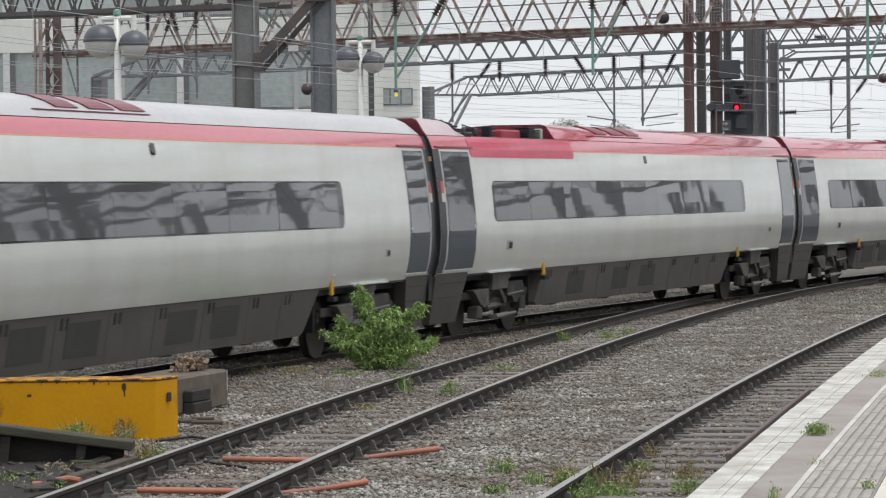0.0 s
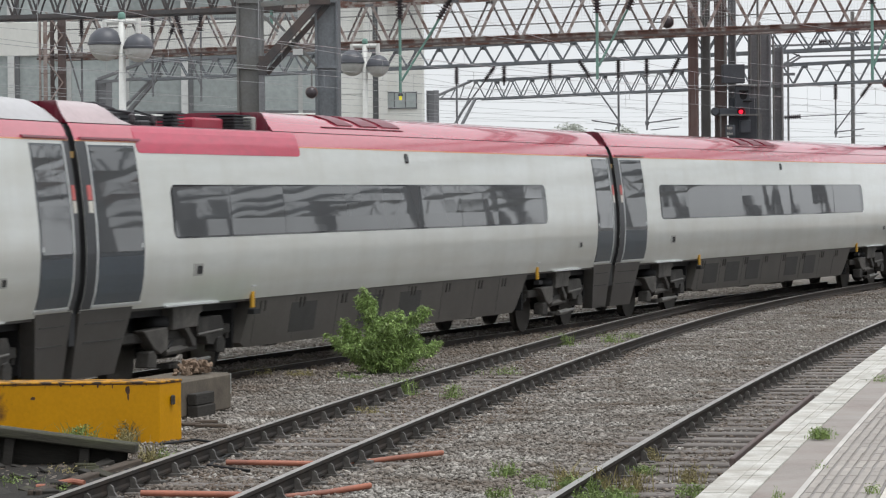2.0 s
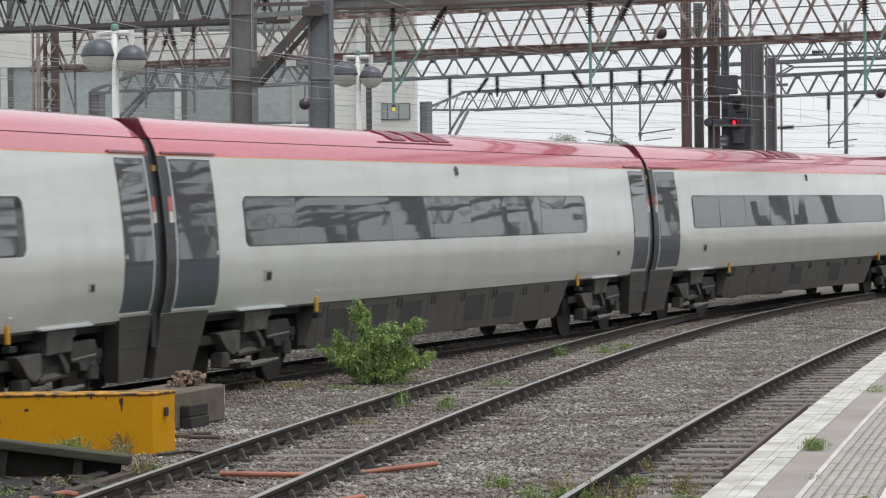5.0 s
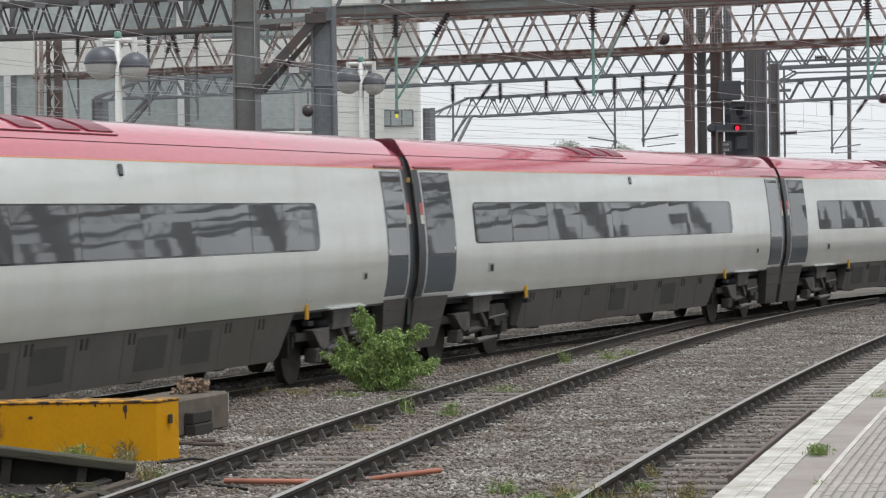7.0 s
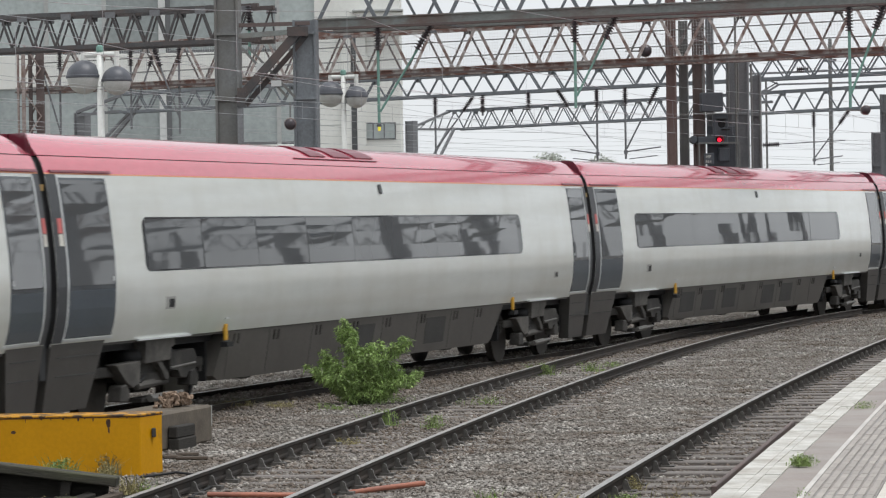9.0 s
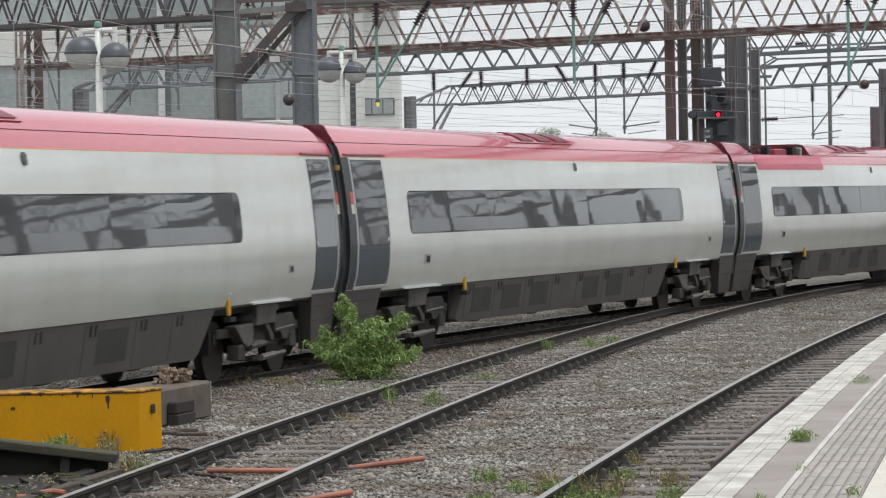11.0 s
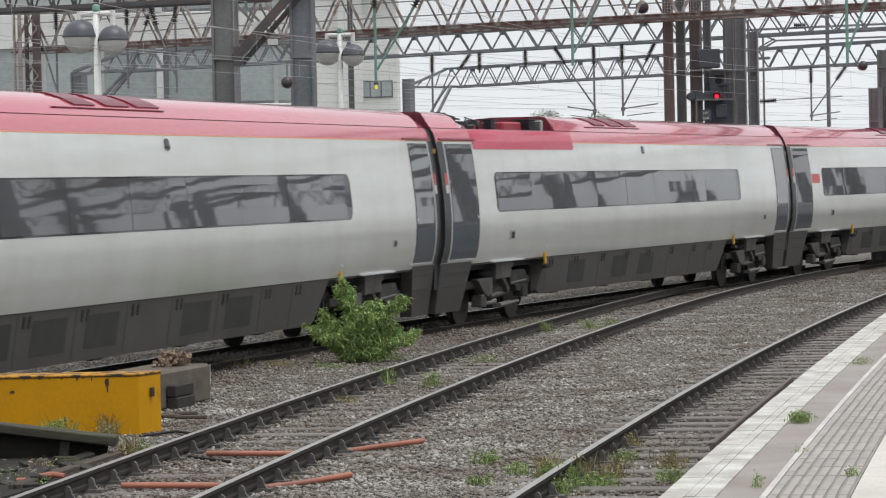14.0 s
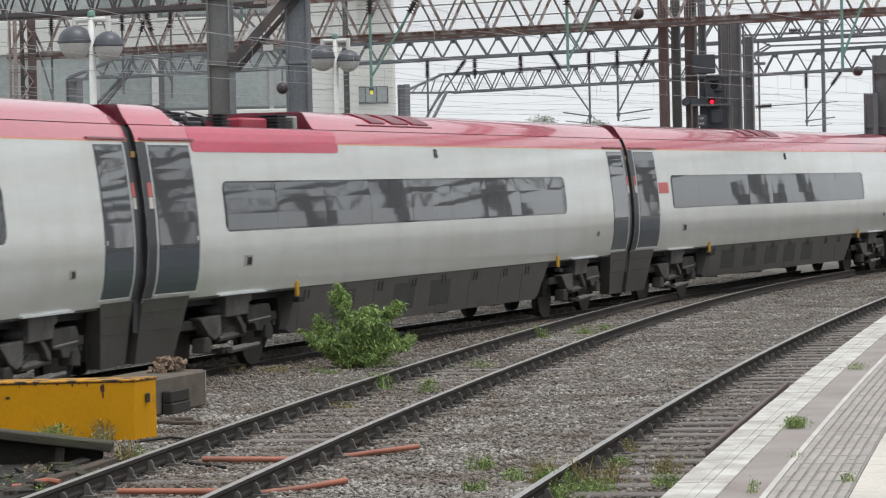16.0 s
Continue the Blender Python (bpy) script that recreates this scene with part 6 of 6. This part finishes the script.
def bush():
    rng = random.Random(11)
    b = thing("bush", pose(-1.0, 43.6, GROUND_Z), "leafy green self-sown bush with drooping leaves beside the track", "bush")
    tips = []
    for i in range(40):
        a, rad = rng.uniform(0, 6.28), rng.uniform(0.1, 0.95) ** 0.8
        hgt = (1.0 - 0.62 * rad) * rng.uniform(0.7, 1.12)
        tips.append((math.cos(a) * rad * 0.90, math.sin(a) * rad * 0.55, hgt))
    tips += [(-0.24, 0, 1.27), (-0.20, 0.02, 1.15), (-0.30, 0, 1.12), (-0.1, 0.1, 1.08), (0.62, 0, 0.98), (0.72, 0, 0.94), (-0.55, 0.1, 0.8), (-0.78, 0, 0.6), (0.3, 0.1, 0.9), (0.5, -0.1, 0.85)]
    verts, faces, dry_v, dry_f = [], [], [], []

    def leaf(vs, fs, p, ax, l, w):
        sd = ax.cross(Vector((rng.uniform(-1, 1), rng.uniform(-1, 1), rng.uniform(-1, 1)))).normalized()
        up = ax.cross(sd)
        k = len(vs)
        sag = Vector((0, 0, -0.22 * l))
        vs += [p, p + ax * l * 0.42 + sd * w + up * w * 0.4, p + ax * l + sag, p + ax * l * 0.42 - sd * w + up * w * 0.4]
        fs += [(k, k + 1, k + 2), (k, k + 2, k + 3)]

    for x, y, z in tips:
        # an arching stem: root, bend, tip, with side shoots that carry the leaves
        root, bend, tip = Vector((x * 0.15, y * 0.15, 0)), Vector((x * 0.55, y * 0.55, z * 0.72)), Vector((x, y, z))
        part("stem", rods((root, bend, 0.013, 0.008), (bend, tip, 0.008, 0.003), n=5), M_STEM, b)
        for k in range(42):
            u = 0.12 + 0.88 * rng.random() ** 0.8
            at = root.lerp(bend, u / 0.6) if u < 0.6 else bend.lerp(tip, (u - 0.6) / 0.4)
            out = Vector((x + rng.gauss(0, 0.5), y + rng.gauss(0, 0.5), rng.uniform(0.0, 0.9))).normalized()
            reach = rng.uniform(0.05, 0.22) * (1.25 - 0.75 * u)
            for j in range(15):
                p = at + out * reach * (j + 1) / 15 + Vector((rng.gauss(0, 0.018), rng.gauss(0, 0.018), rng.gauss(0, 0.018) - 0.03 * (j / 15) ** 2))
                p.z = max(p.z, 0.02)
                ax = (out * 0.6 + Vector((rng.gauss(0, 0.6), rng.gauss(0, 0.6), rng.uniform(-1.3, 0.25)))).normalized()
                l = rng.uniform(0.03, 0.08)
                leaf(verts, faces, p, ax, l, l * rng.uniform(0.10, 0.17))
        # pale seed heads at the top of the shoot
        for j in range(9):
            leaf(dry_v, dry_f, tip + Vector((rng.gauss(0, 0.02), rng.gauss(0, 0.02), rng.uniform(-0.06, 0.03))), Vector((rng.gauss(0, 0.7), rng.gauss(0, 0.7), rng.uniform(-0.6, 0.8))).normalized(), rng.uniform(0.025, 0.06), 0.006)
    part("foliage", mesh_of("foliage", verts, faces, M_LEAF), M_LEAF, b, "narrow bright green drooping leaves")
    tagged(part("seed_head", mesh_of("seed_head", dry_v, dry_f, M_LEAFTIP), M_LEAFTIP, b, "pale yellow green shoot tips"), kind="stuff")


bush()


def weed(x, y, r, h, n, seed, material, base=GROUND_Z, label="small green weed growing in the ballast", size=0.03):
    rng = random.Random(seed)
    w = thing("weed", pose(x, y, base), label, "weed", "weeds")
    # upright blades with a bend, and small leaves low down
    verts, faces = [], []
    for i in range(int(n * 0.22)):
        px, py = rng.gauss(0, r * 0.5), rng.gauss(0, r * 0.5)
        l = h * rng.uniform(0.15, 1.15) ** 1.2
        a, lean = rng.uniform(0, 6.28), rng.uniform(0.05, 0.95)
        dx, dy = math.cos(a) * lean * l, math.sin(a) * lean * l
        wd = rng.uniform(0.0015, 0.004) * (0.6 + h * 2)
        b = len(verts)
        verts += [(px - wd, py, 0), (px + wd, py, 0), (px + dx * 0.4 + wd, py + dy * 0.4, l * 0.6), (px + dx * 0.4 - wd, py + dy * 0.4, l * 0.6), (px + dx, py + dy, l * rng.uniform(0.75, 1.0))]
        faces += [(b, b + 1, b + 2, b + 3), (b + 3, b + 2, b + 4)]
    tagged(part("grass", mesh_of("grass", verts, faces, material), material, w), kind="stuff")
    cl = [(rng.gauss(0, r * 0.5), rng.gauss(0, r * 0.5), h * rng.uniform(0.05, 0.7), 0.03 + 0.14 * r) for k in range(14)]
    v, f = leaf_cloud(rng, cl, int(n * 0.9), size, 0.1)
    part("leaves", mesh_of("leaves", v, f, material), material, w)


K = 1.077
for i, (x, y, r, h, n, m_) in enumerate((
        (-0.56, 36.1, 0.2, 0.28, 420, M_LEAFLOW), (0.05, 35.6, 0.15, 0.22, 260, M_LEAFLOW), (1.81, 47.7, 0.28, 0.26, 460, M_LEAFLOW), (2.67, 48.4, 0.2, 0.22, 300, M_LEAFLOW),
        (0.75, 40.2, 0.25, 0.14, 220, M_LEAFLOW), (2.6, 45.4, 0.12, 0.2, 120, M_DRYLEAF), (-0.9, 33.3, 0.3, 0.06, 240, M_DRYLEAF), (0.47, 25.7, 0.14, 0.2, 260, M_LEAFLOW),
        (0.75, 24.6, 0.12, 0.14, 220, M_LEAFLOW), (1.67, 25.7, 0.14, 0.12, 300, M_LEAFLOW), (2.02, 24.9, 0.12, 0.24, 260, M_DRYLEAF), (1.22, 24.2, 0.2, 0.26, 520, M_DRYLEAF),
        (1.05, 23.7, 0.18, 0.24, 700, M_LEAFLOW), (1.95, 23.8, 0.12, 0.16, 280, M_LEAFLOW), (1.85, 26.9, 0.1, 0.2, 160, M_DRYLEAF), (0.4, 23.8, 0.1, 0.14, 200, M_LEAFLOW),
        (1.0, 23.0, 0.22, 0.2, 500, M_LEAFLOW), (1.32, 23.6, 0.2, 0.14, 500, M_LEAFLOW), (1.5, 24.1, 0.14, 0.26, 260, M_DRYLEAF), (0.95, 24.3, 0.1, 0.3, 260, M_DRYLEAF), (3.1, 50.0, 0.2, 0.14, 160, M_LEAFLOW), (-3.1, 28.6, 0.12, 0.28, 320, M_DRYLEAF), (-3.2, 29.5, 0.14, 0.3, 320, M_DRYLEAF),
        (-2.0, 40.2, 0.3, 0.12, 260, M_DRYLEAF), (-2.6, 40.5, 0.3, 0.14, 260, M_DRYLEAF), (-1.3, 39.6, 0.2, 0.1, 200, M_LEAFLOW), (-0.55, 40.9, 0.25, 0.12, 260, M_LEAFLOW))):
    weed(x * K, y * K, r, h, n, 100 + i, m_, label="small dry brown weed in the ballast" if m_ is M_DRYLEAF else "small green weed growing in the ballast")
for i, (x, y, r, h, n) in enumerate(((2.31, 18.4, 0.06, 0.085, 520), (1.62, 14.6, 0.03, 0.09, 60), (3.5, 23.9, 0.1, 0.03, 200), (2.05, 16.4, 0.03, 0.03, 40), (2.14, 15.0, 0.03, 0.06, 70))):
    weed(x, y, r, h, n, 200 + i, M_LEAFLOW, PZ, "small weed in the platform paving joints", 0.014)
weed(-3.75, 29.6, 0.2, 0.22, 380, 301, M_LEAFLOW, 0.0, "green weeds along the timber board")
for i, (x, y, r, h, n) in enumerate(((-4.5, 28.5, 0.18, 0.24, 220), (-4.0, 27.3, 0.25, 0.10, 130), (-3.7, 28.3, 0.2, 0.10, 110), (-3.55, 26.6, 0.2, 0.08, 110), (-2.95, 29.35, 0.12, 0.26, 320), (-2.75, 28.9, 0.12, 0.22, 220))):
    weed(x, y, r, h, n, 302 + i, M_DRYLEAF if i % 2 == 0 else M_LEAFLOW, GROUND_Z, "scrubby weeds round the timber board")


def far_tree(x, y, h, w, seed):
    rng = random.Random(seed)
    t = thing("tree", pose(x, y, GROUND_Z), "distant grey green broadleaf tree", "tree", "far trees")
    part("trunk", rods(((0, 0, 0), (0.3, 0, h * 0.5), 0.35, 0.2), ((0.3, 0, h * 0.45), (-w * 0.25, 0, h * 0.75), 0.16, 0.06), ((0.3, 0, h * 0.45), (w * 0.28, 0, h * 0.75), 0.16, 0.06)), M_TIMBER, t)
    cl = [(rng.gauss(0, w * 0.28), rng.gauss(0, w * 0.2), h * rng.uniform(0.5, 0.92), w * 0.16) for k in range(22)]
    v, f = leaf_cloud(rng, cl, 9000, 0.3)
    part("crown", mesh_of("crown", v, f, M_FARLEAF), M_FARLEAF, t)


far_tree(12.6, 300, 8.9, 4.0, 1)
far_tree(15.6, 300, 9.8, 7.0, 2)
far_tree(18.8, 305, 8.6, 5.0, 3)

motions()
